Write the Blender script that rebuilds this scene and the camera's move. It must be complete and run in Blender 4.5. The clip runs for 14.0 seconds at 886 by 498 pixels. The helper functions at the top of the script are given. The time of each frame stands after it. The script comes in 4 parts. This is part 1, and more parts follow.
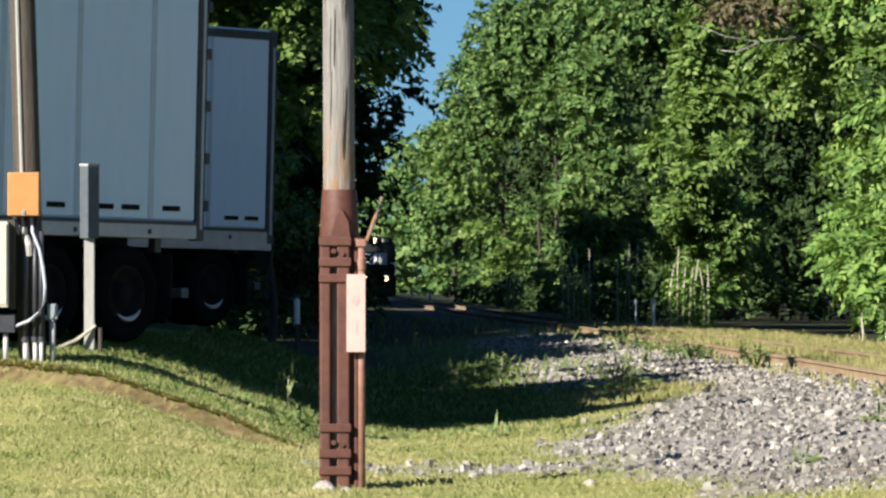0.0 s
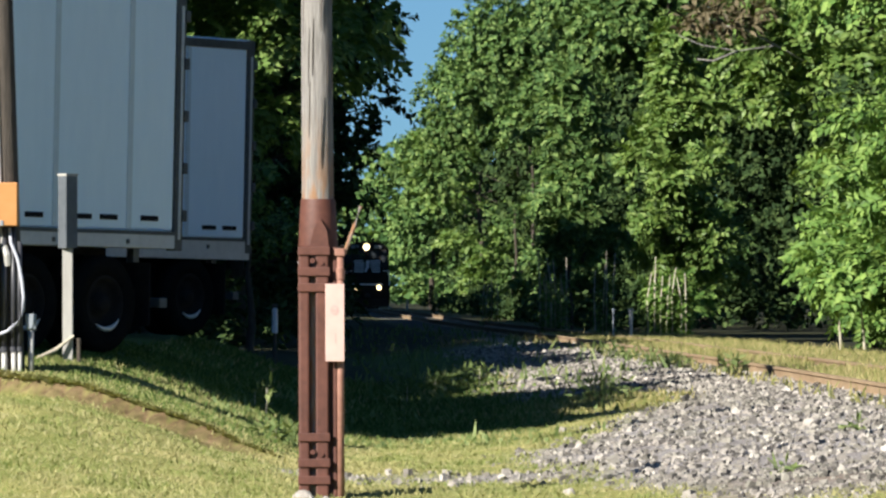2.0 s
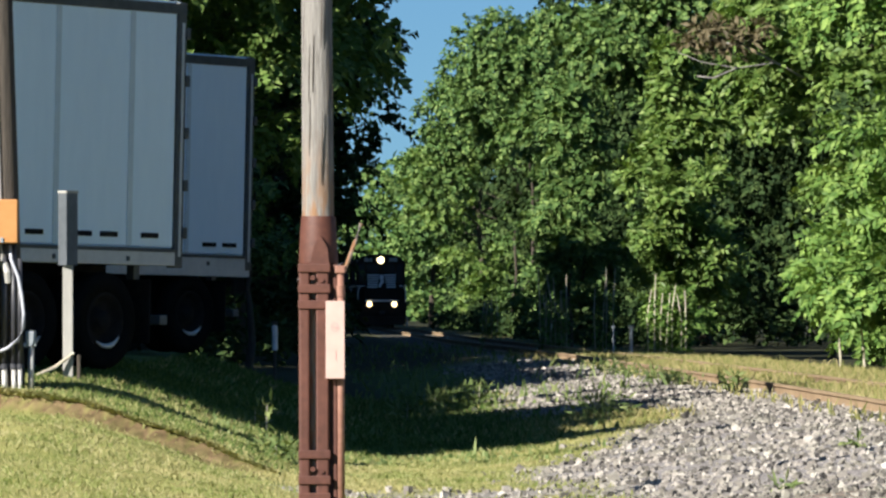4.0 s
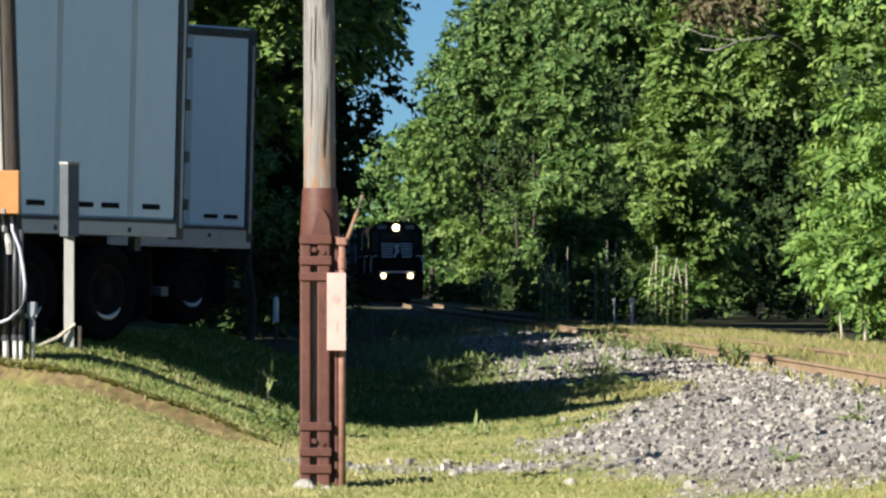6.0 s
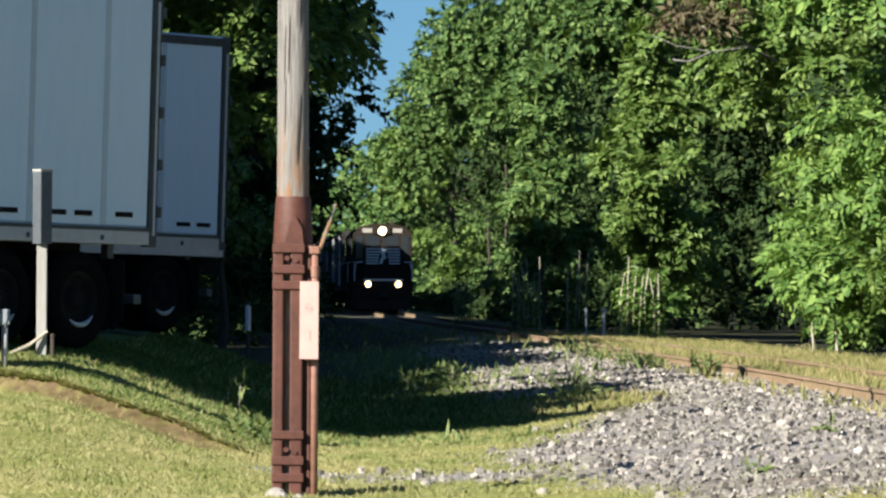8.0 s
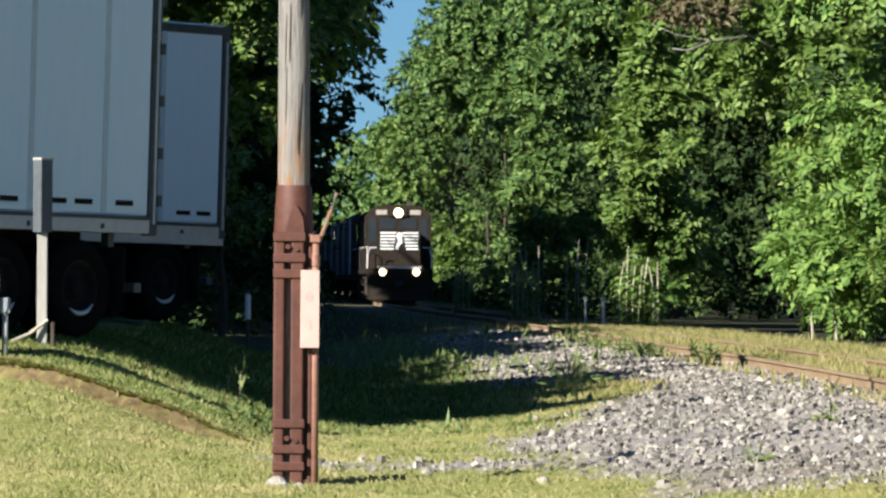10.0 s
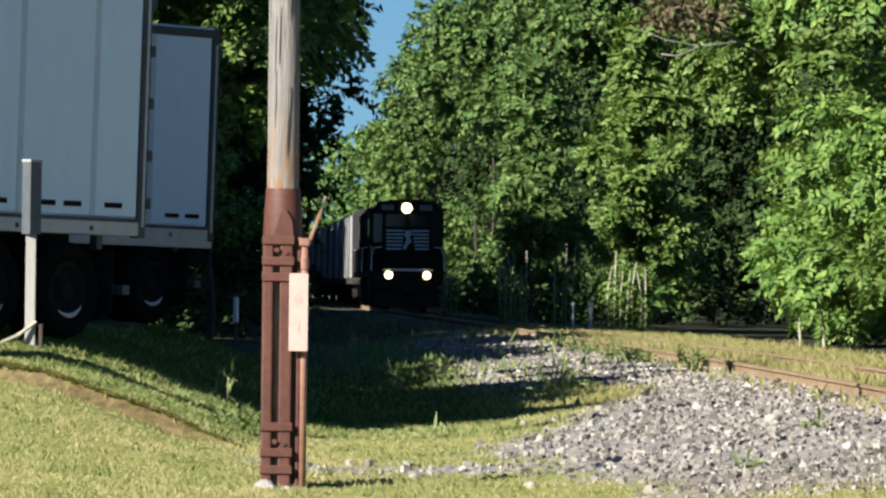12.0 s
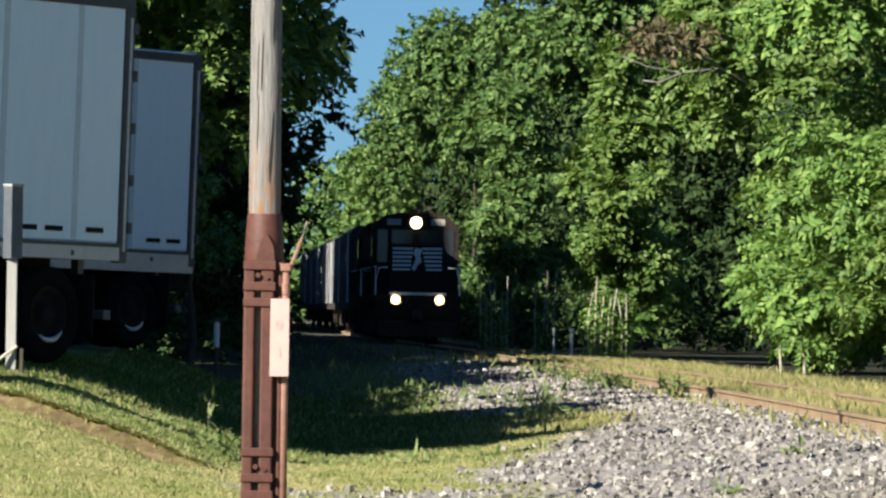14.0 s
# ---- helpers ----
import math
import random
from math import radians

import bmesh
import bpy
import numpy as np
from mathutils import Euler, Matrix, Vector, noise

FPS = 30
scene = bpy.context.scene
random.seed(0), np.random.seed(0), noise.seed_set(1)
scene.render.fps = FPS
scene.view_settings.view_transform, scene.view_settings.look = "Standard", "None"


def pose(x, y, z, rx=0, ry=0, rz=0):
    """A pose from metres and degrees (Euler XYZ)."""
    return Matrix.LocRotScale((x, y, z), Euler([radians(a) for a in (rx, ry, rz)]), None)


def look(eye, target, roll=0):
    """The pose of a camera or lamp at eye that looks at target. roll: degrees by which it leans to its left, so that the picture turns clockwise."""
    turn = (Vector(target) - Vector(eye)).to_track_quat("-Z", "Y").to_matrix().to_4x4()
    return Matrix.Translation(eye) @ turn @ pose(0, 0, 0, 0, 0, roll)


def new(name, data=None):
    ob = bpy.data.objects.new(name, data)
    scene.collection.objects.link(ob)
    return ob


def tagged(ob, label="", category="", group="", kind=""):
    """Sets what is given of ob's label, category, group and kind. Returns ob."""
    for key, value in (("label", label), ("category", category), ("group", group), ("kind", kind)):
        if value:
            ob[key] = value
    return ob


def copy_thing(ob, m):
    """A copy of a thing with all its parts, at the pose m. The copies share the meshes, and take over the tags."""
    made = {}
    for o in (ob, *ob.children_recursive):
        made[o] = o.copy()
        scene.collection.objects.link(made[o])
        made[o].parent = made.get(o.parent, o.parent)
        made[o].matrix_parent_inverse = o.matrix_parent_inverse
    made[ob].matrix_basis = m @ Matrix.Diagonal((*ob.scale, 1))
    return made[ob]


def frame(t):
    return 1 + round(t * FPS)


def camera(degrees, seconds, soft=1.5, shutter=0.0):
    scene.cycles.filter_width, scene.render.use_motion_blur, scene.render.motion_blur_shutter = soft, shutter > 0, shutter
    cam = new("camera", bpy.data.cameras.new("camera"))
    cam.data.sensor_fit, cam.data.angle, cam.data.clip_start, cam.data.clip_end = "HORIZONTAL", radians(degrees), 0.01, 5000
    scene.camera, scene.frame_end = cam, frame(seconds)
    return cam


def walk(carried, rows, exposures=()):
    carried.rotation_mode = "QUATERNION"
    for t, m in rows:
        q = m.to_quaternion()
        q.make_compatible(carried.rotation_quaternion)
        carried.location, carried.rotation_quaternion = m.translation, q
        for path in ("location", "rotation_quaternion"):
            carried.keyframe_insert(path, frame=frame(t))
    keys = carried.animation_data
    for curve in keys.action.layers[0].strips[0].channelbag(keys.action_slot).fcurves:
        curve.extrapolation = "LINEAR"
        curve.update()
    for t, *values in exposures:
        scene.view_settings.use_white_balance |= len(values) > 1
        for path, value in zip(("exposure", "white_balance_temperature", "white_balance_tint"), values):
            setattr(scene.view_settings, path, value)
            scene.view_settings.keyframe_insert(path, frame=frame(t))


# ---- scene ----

# ---------------------------------------------------------------- camera
FOV, EYE, UP = 8.0, 1.75, 0.312
FOCAL = 784 / math.tan(radians(FOV / 2))
cam = camera(FOV, 14.0, soft=2.45)
# seconds, sideways shift in metres, picture shift right and down, picture turn in degrees
ROWS = [
    (0.0, 0.000, 0.0, 0.0, 0.000), (0.5, 0.000, -7.6, 0.3, 0.013), (1.0, 0.000, -19.9, 5.9, -0.037),
    (1.5, -0.010, -32.1, 10.3, -0.061), (2.0, -0.018, -39.4, 16.3, -0.115), (2.5, -0.022, -42.1, 25.5, -0.133),
    (3.0, -0.022, -41.2, 40.1, -0.123), (3.2, -0.022, -40.6, 47.9, -0.120), (5.5, -0.024, -31.5, 15.8, -0.064),
    (6.0, -0.026, -37.1, -2.6, 0.048), (6.5, -0.028, -48.8, -5.0, 0.140), (7.0, -0.028, -63.3, 3.2, 0.258),
    (7.5, -0.030, -75.2, 12.5, 0.319), (8.0, -0.036, -85.7, 14.0, 0.338), (10.5, -0.056, -86.7, -8.2, 0.407),
    (11.0, -0.058, -96.5, -6.8, 0.542), (11.5, -0.062, -103.0, -3.8, 0.640), (12.0, -0.065, -106.7, 1.6, 0.700),
    (12.5, -0.062, -111.7, 10.5, 0.784), (13.0, -0.062, -116.3, 21.5, 0.812), (13.5, -0.066, -123.1, 29.3, 0.858),
    (14.0, -0.070, -139.6, 47.6, 0.876),
]
FAR = 95.0


def eye_pose(side, right, down, turn):
    yaw = math.degrees(math.atan((right + side * FOCAL / FAR) / FOCAL))
    pitch = UP + math.degrees(math.atan(down / FOCAL))
    return pose(side, 0, EYE, 90 + pitch, 0, yaw) @ pose(0, 0, 0, 0, 0, turn)


walk(cam, [(t, eye_pose(s, r, d, a)) for t, s, r, d, a in ROWS], [(0.0, 1.20, 6300, 10), (14.0, 1.20, 6300, 10)])

# ---------------------------------------------------------------- light
SUN_EL, SUN_BACK = 30.0, 45.0          # height; how far behind the camera's left
world = bpy.data.worlds.new("world")
scene.world = world
world.use_nodes = True
wn = world.node_tree.nodes
sky = wn.new("ShaderNodeTexSky")
sky.sky_type, sky.sun_disc = "NISHITA", False
sky.sun_elevation, sky.sun_rotation = radians(SUN_EL), radians(-(90 + SUN_BACK))
sky.air_density, sky.dust_density, sky.ozone_density = 1.0, 0.1, 2.0
# the clear blue of the middle sky reaches down behind the trees
where, lift = wn.new("ShaderNodeTexCoord"), wn.new("ShaderNodeMapping")
lift.inputs["Location"].default_value = (0, 0, 0.06)
world.node_tree.links.new(where.outputs["Generated"], lift.inputs[0])
world.node_tree.links.new(lift.outputs[0], sky.inputs[0])
blue = wn.new("ShaderNodeMix")
blue.data_type, blue.blend_type = "RGBA", "MULTIPLY"
blue.inputs[0].default_value, blue.inputs[7].default_value = 1.0, (0.66, 1.0, 1.30, 1)
world.node_tree.links.new(sky.outputs[0], blue.inputs[6])
world.node_tree.links.new(blue.outputs[2], wn["Background"].inputs[0])
wn["Background"].inputs[1].default_value = 0.030
sun_dir = Vector((-math.cos(radians(SUN_BACK)) * math.cos(radians(SUN_EL)),
                  -math.sin(radians(SUN_BACK)) * math.cos(radians(SUN_EL)), math.sin(radians(SUN_EL))))
sun = new("sun", bpy.data.lights.new("sun", "SUN"))
sun.data.energy, sun.data.angle, sun.data.color = 5.0, radians(0.5), (1.0, 0.93, 0.82)
sun.matrix_world = look(sun_dir * 50, (0, 0, 0))


# ---------------------------------------------------------------- materials
def shader(name):
    m = bpy.data.materials.new(name)
    m.use_nodes = True
    nt = m.node_tree
    return m, nt, nt.nodes["Principled BSDF"]


def ramp(nt, fac, stops):
    r = nt.nodes.new("ShaderNodeValToRGB")
    while len(r.color_ramp.elements) < len(stops):
        r.color_ramp.elements.new(0.5)
    for e, (p, c) in zip(r.color_ramp.elements, stops):
        e.position, e.color = p, (*c, 1)
    nt.links.new(fac, r.inputs[0])
    return r.outputs[0]


def noise_of(nt, scale, detail=4, stretch=None, rough=0.6):
    tc = nt.nodes.new("ShaderNodeTexCoord")
    n = nt.nodes.new("ShaderNodeTexNoise")
    n.inputs["Scale"].default_value, n.inputs["Detail"].default_value, n.inputs["Roughness"].default_value = scale, detail, rough
    if stretch:
        mp = nt.nodes.new("ShaderNodeMapping")
        mp.inputs["Scale"].default_value = stretch
        nt.links.new(tc.outputs["Object"], mp.inputs[0])
        nt.links.new(mp.outputs[0], n.inputs["Vector"])
    else:
        nt.links.new(tc.outputs["Object"], n.inputs["Vector"])
    return n.outputs["Fac"]


def mixed(nt, kind, fac, a, b):
    m = nt.nodes.new("ShaderNodeMix")
    m.data_type, m.blend_type = "RGBA", kind
    for sock, v in ((m.inputs[0], fac), (m.inputs[6], a), (m.inputs[7], b)):
        if isinstance(v, (int, float)):
            sock.default_value = v
        elif isinstance(v, tuple):
            sock.default_value = (*v, 1)
        else:
            nt.links.new(v, sock)
    return m.outputs[2]


def bumped(nt, bsdf, height, strength, distance):
    b = nt.nodes.new("ShaderNodeBump")
    b.inputs["Strength"].default_value, b.inputs["Distance"].default_value = strength, distance
    nt.links.new(height, b.inputs["Height"])
    nt.links.new(b.outputs[0], bsdf.inputs["Normal"])


def surface(name, dark, light, rough=0.7, metal=0.0, grain=20, patch=1.5, stretch=None, bump=0.3, depth=0.005, vary=0.0, spec=0.4):
    """Two scales of variation between two colours, with fine relief."""
    m, nt, b = shader(name)
    fine, broad = noise_of(nt, grain, 5, stretch), noise_of(nt, patch, 3, stretch)
    c = mixed(nt, "MIX", 0.45, ramp(nt, fine, [(0.3, dark), (0.7, light)]), ramp(nt, broad, [(0.3, dark), (0.7, light)]))
    if vary:
        oi = nt.nodes.new("ShaderNodeObjectInfo")
        c = mixed(nt, "MULTIPLY", vary, c, ramp(nt, oi.outputs["Random"], [(0, (0.45, 0.45, 0.45)), (1, (1, 1, 1))]))
    nt.links.new(c, b.inputs["Base Color"])
    b.inputs["Roughness"].default_value, b.inputs["Metallic"].default_value = rough, metal
    b.inputs["Specular IOR Level"].default_value = spec
    if bump:
        bumped(nt, b, fine, bump, depth)
    return m


def island_surface(name, stops, rough=0.9, translucent=0.0, grain=0, spec=0.3, patch=(0.55, 0.6, 0.5), straw=0.0):
    """A colour for each loose piece of a mesh, drawn from the stops."""
    m, nt, b = shader(name)
    g = nt.nodes.new("ShaderNodeNewGeometry")
    c = ramp(nt, g.outputs["Random Per Island"], stops)
    broad = noise_of(nt, 0.5, 2)
    c = mixed(nt, "MULTIPLY", 0.6, c, ramp(nt, broad, [(0.3, patch), (0.65, (1, 1, 1))]))
    if straw:
        dry = ramp(nt, noise_of(nt, 1.1, 4, (1, 0.5, 1)), [(0.42, (0, 0, 0)), (0.62, (straw, straw, straw))])
        c = mixed(nt, "MIX", dry, c, (0.46, 0.39, 0.20))
    if grain:
        c = mixed(nt, "MULTIPLY", 0.5, c, ramp(nt, noise_of(nt, grain, 4), [(0.3, (0.5, 0.5, 0.5)), (0.7, (1, 1, 1))]))
    nt.links.new(c, b.inputs["Base Color"])
    b.inputs["Roughness"].default_value = rough
    b.inputs["Specular IOR Level"].default_value = spec
    if translucent:
        t = nt.nodes.new("ShaderNodeBsdfTranslucent")
        warm = mixed(nt, "MULTIPLY", 1.0, c, (1.0, 1.0, 0.45))
        nt.links.new(warm, t.inputs[0])
        mx = nt.nodes.new("ShaderNodeMixShader")
        mx.inputs[0].default_value = translucent
        out = nt.nodes["Material Output"]
        nt.links.new(b.outputs[0], mx.inputs[1])
        nt.links.new(t.outputs[0], mx.inputs[2])
        nt.links.new(mx.outputs[0], out.inputs[0])
    return m


def glowing(name, colour, strength):
    m, nt, b = shader(name)
    b.inputs["Base Color"].default_value = (*colour, 1)
    b.inputs["Emission Color"].default_value = (*colour, 1)
    b.inputs["Emission Strength"].default_value = strength
    return m


def ground_material():
    """Mown grass, bare dirt and crushed stone, mixed by the masks of the sheet."""
    m, nt, b = shader("ground_cover")
    vc = nt.nodes.new("ShaderNodeVertexColor")
    vc.layer_name = "cover"
    sep = nt.nodes.new("ShaderNodeSeparateColor")
    nt.links.new(vc.outputs[0], sep.inputs[0])
    fine, broad = noise_of(nt, 9, 6), noise_of(nt, 0.7, 4)
    pebble = noise_of(nt, 16, 4, None, 0.8)
    grass = mixed(nt, "MIX", 0.5, ramp(nt, fine, [(0.3, (0.10, 0.13, 0.03)), (0.7, (0.30, 0.29, 0.09))]),
                  ramp(nt, broad, [(0.35, (0.14, 0.18, 0.04)), (0.65, (0.42, 0.37, 0.15))]))
    stone = mixed(nt, "MULTIPLY", 0.7, ramp(nt, pebble, [(0.3, (0.10, 0.095, 0.095)), (0.5, (0.27, 0.255, 0.25)), (0.72, (0.5, 0.48, 0.46))]),
                  ramp(nt, broad, [(0.3, (0.7, 0.66, 0.6)), (0.7, (1, 1, 1))]))
    dirt = mixed(nt, "MULTIPLY", 0.7, ramp(nt, fine, [(0.3, (0.07, 0.043, 0.024)), (0.7, (0.25, 0.175, 0.10))]), ramp(nt, noise_of(nt, 2.5, 4), [(0.35, (0.45, 0.42, 0.38)), (0.65, (1, 1, 1))]))
    # greener grass, its colour also darkened to deepen the shade in the hollow
    shaded_green = mixed(nt, "MIX", 0.5, ramp(nt, fine, [(0.3, (0.03, 0.055, 0.012)), (0.7, (0.085, 0.13, 0.03))]), ramp(nt, broad, [(0.35, (0.04, 0.075, 0.015)), (0.65, (0.11, 0.15, 0.04))]))
    grass = mixed(nt, "MIX", vc.outputs[1], shaded_green, grass)
    # near-black floor of the wood, also laid over the far track bed as shade
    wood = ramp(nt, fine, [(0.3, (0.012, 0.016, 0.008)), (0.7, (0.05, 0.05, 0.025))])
    c = mixed(nt, "MIX", sep.outputs[0], grass, stone)
    c = mixed(nt, "MIX", sep.outputs[1], c, dirt)
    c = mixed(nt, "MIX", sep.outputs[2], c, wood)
    nt.links.new(c, b.inputs["Base Color"])
    b.inputs["Roughness"].default_value = 0.95
    b.inputs["Specular IOR Level"].default_value = 0.15
    bumped(nt, b, pebble, 0.6, 0.03)
    return m


def stained(m, colour, z0, z1):
    """A rusty run-off stain between two heights, broken up by noise."""
    nt = m.node_tree
    b = nt.nodes["Principled BSDF"]
    tc, sep, mp = nt.nodes.new("ShaderNodeTexCoord"), nt.nodes.new("ShaderNodeSeparateXYZ"), nt.nodes.new("ShaderNodeMapRange")
    nt.links.new(tc.outputs["Object"], sep.inputs[0])
    nt.links.new(sep.outputs["Z"], mp.inputs["Value"])
    mp.inputs["From Min"].default_value, mp.inputs["From Max"].default_value = z1, z0
    broken = ramp(nt, noise_of(nt, 5, 4, (3, 3, 0.5)), [(0.45, (0, 0, 0)), (0.6, (1, 1, 1))])
    both = mixed(nt, "MULTIPLY", 1.0, broken, mp.outputs[0])
    was = b.inputs["Base Color"].links[0].from_socket
    nt.links.new(mixed(nt, "MIX", both, was, colour), b.inputs["Base Color"])


M_GROUND = ground_material()
M_LEAF = island_surface("leaf_green", [(0, (0.046, 0.10, 0.030)), (0.5, (0.10, 0.18, 0.05)), (1, (0.22, 0.31, 0.095))], 0.6, 0.22, 0, 0.2)
M_LEAF_PALE = island_surface("leaf_pale", [(0, (0.07, 0.145, 0.035)), (0.5, (0.145, 0.25, 0.058)), (1, (0.27, 0.39, 0.10))], 0.5, 0.26, 0, 0.2)
# darker copy of the leaf green, with the wood's shade put into the colour
M_LEAF_SHADED = island_surface("leaf_shaded", [(0, (0.016, 0.034, 0.012)), (0.6, (0.036, 0.064, 0.021)), (1, (0.08, 0.12, 0.04))], 0.75, 0.1, 0, 0.1)
M_LEAF_YELLOW = island_surface("leaf_yellow_green", [(0, (0.08, 0.15, 0.035)), (0.5, (0.145, 0.235, 0.055)), (1, (0.24, 0.33, 0.09))], 0.5, 0.3)
M_LEAF_BROWN = island_surface("leaf_withered", [(0, (0.09, 0.075, 0.045)), (0.6, (0.16, 0.13, 0.075)), (1, (0.22, 0.18, 0.10))], 0.7, 0.2)
M_BLADE = island_surface("grass_blade", [(0, (0.165, 0.205, 0.06)), (0.4, (0.245, 0.265, 0.09)), (0.75, (0.345, 0.335, 0.145)), (1, (0.44, 0.41, 0.225))], 0.8, 0.25, 0, 0.2, (0.52, 0.68, 0.42), 0.5)
# green blades, kept dark to deepen the shade in the hollow
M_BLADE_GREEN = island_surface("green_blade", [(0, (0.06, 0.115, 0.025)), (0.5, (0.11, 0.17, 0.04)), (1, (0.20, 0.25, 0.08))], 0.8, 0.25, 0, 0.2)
M_WEED = island_surface("weed_green", [(0, (0.085, 0.13, 0.04)), (0.5, (0.16, 0.22, 0.07)), (1, (0.27, 0.31, 0.12))], 0.6, 0.25)
M_BLADE_DRY = island_surface("dry_blade", [(0, (0.15, 0.18, 0.05)), (0.5, (0.29, 0.27, 0.10)), (1, (0.44, 0.37, 0.19))], 0.85, 0.2)
M_STONE = island_surface("crushed_stone", [(0, (0.08, 0.074, 0.07)), (0.35, (0.25, 0.226, 0.203)), (0.92, (0.42, 0.385, 0.35)), (1, (0.62, 0.575, 0.52))], 0.95, 0, 30, 0.15)
M_ROCK = surface("pale_rock", (0.22, 0.20, 0.17), (0.46, 0.42, 0.375), 0.95, 0, 25, 6, None, 0.6, 0.02)
M_BARK = surface("bark", (0.03, 0.024, 0.018), (0.095, 0.078, 0.06), 0.95, 0, 12, 2, (4, 4, 0.6), 0.8, 0.03)
M_STEM = surface("dead_stem", (0.30, 0.27, 0.20), (0.55, 0.50, 0.40), 0.9, 0, 20, 3, (3, 3, 0.5), 0.4, 0.01)
M_POLE = surface("weathered_pole_wood", (0.085, 0.077, 0.072), (0.37, 0.35, 0.325), 0.9, 0, 14, 1.3, (9, 9, 0.28), 0.9, 0.012)
stained(M_POLE, (0.26, 0.14, 0.07), 2.4, 3.2)
M_POLE_DARK = surface("creosoted_pole_wood", (0.03, 0.026, 0.022), (0.11, 0.092, 0.075), 0.9, 0, 14, 1.3, (9, 9, 0.28), 0.9, 0.012)
M_RUST = surface("rust_brown_steel", (0.058, 0.021, 0.014), (0.125, 0.047, 0.032), 0.6, 0.0, 18, 2.0, None, 0.25, 0.004)
M_RUST_PALE = surface("faded_rust_steel", (0.20, 0.095, 0.065), (0.36, 0.19, 0.14), 0.65, 0.0, 18, 2.0, None, 0.25, 0.004)
M_SIGN = surface("faded_pink_sign", (0.50, 0.33, 0.29), (0.58, 0.40, 0.355), 0.5, 0, 8, 2, None, 0.0)
M_SIGN_MARK = surface("faded_sign_ink", (0.45, 0.27, 0.25), (0.55, 0.36, 0.33), 0.6, 0, 20, 3, None, 0.0)
M_CONDUIT = surface("grey_conduit", (0.33, 0.32, 0.30), (0.5, 0.49, 0.46), 0.45, 0.2, 12, 2, None, 0.1)
M_CONDUIT_DARK = surface("black_conduit", (0.025, 0.027, 0.032), (0.06, 0.06, 0.07), 0.4, 0, 12, 2, None, 0.1)
M_CABLE = surface("grey_cable", (0.35, 0.36, 0.42), (0.48, 0.49, 0.54), 0.45, 0, 12, 2, None, 0.1)
M_ORANGE = surface("orange_box_paint", (0.40, 0.18, 0.055), (0.48, 0.235, 0.085), 0.5, 0, 9, 2, None, 0.1)
M_CREAM = surface("cream_cabinet_paint", (0.44, 0.42, 0.33), (0.56, 0.53, 0.43), 0.5, 0, 9, 2, None, 0.1)
M_POST = surface("painted_post_wood", (0.26, 0.255, 0.235), (0.39, 0.38, 0.35), 0.85, 0, 16, 2, (6, 6, 0.4), 0.5, 0.006)
M_GALV = surface("galvanised_steel", (0.20, 0.225, 0.25), (0.30, 0.33, 0.36), 0.5, 0.2, 14, 2, None, 0.15)
M_STEEL_DARK = surface("dark_grey_steel", (0.06, 0.07, 0.08), (0.11, 0.125, 0.14), 0.5, 0.1, 14, 2, None, 0.15)
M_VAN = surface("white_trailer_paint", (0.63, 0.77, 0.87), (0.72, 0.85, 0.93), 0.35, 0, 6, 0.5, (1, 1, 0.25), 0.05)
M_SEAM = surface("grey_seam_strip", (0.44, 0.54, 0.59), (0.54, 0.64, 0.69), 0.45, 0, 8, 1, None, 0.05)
M_VAN_RAIL = surface("grey_trailer_rail", (0.40, 0.41, 0.42), (0.55, 0.56, 0.56), 0.45, 0.3, 10, 1, None, 0.1)
M_VAN_DARK = surface("dark_trailer_trim", (0.035, 0.04, 0.04), (0.085, 0.09, 0.09), 0.5, 0, 10, 1, None, 0.1)
M_RUBBER = surface("tyre_rubber", (0.004, 0.004, 0.004), (0.010, 0.010, 0.010), 0.95, 0, 20, 3, None, 0.3, 0.005, 0.0, 0.05)
M_RIM_LIGHT = surface("white_rim_light", (0.55, 0.55, 0.54), (0.72, 0.72, 0.70), 0.4, 0.2, 14, 3, None, 0.1)
M_CHASSIS = surface("chassis_black", (0.008, 0.008, 0.009), (0.025, 0.022, 0.02), 0.85, 0, 14, 3, None, 0.2, 0.005, 0.0, 0.08)
M_RAIL = surface("rusty_rail_steel", (0.18, 0.12, 0.068), (0.36, 0.265, 0.165), 0.75, 0.1, 12, 1.0, None, 0.2, 0.004)
M_TIE = surface("old_sleeper_wood", (0.09, 0.06, 0.045), (0.24, 0.18, 0.13), 0.95, 0, 12, 2, None, 0.5, 0.01, 0.5)
M_LOCO = surface("black_locomotive_paint", (0.014, 0.0105, 0.008), (0.034, 0.025, 0.018), 0.75, 0, 8, 0.6, None, 0.1, 0.005, 0.0, 0.15)
M_LOCO_WHITE = surface("white_stripe_paint", (0.66, 0.66, 0.66), (0.80, 0.80, 0.80), 0.4, 0, 8, 1, None, 0.05)
M_GRIME = surface("underframe_grime", (0.02, 0.018, 0.016), (0.06, 0.05, 0.042), 0.85, 0, 10, 1, None, 0.3)
M_CAR_GREY = surface("grey_hopper_paint", (0.016, 0.015, 0.015), (0.04, 0.038, 0.037), 0.65, 0.0, 5, 0.4, (1, 1, 0.2), 0.1)
M_GLASS = surface("dark_cab_glass", (0.02, 0.025, 0.03), (0.03, 0.035, 0.04), 0.08, 0, 3, 1, None, 0.0)
M_LAMP = glowing("headlamp_glow", (1.0, 0.82, 0.44), 2.4)
M_DITCH = glowing("ditch_lamp_glow", (1.0, 0.74, 0.36), 2.2)
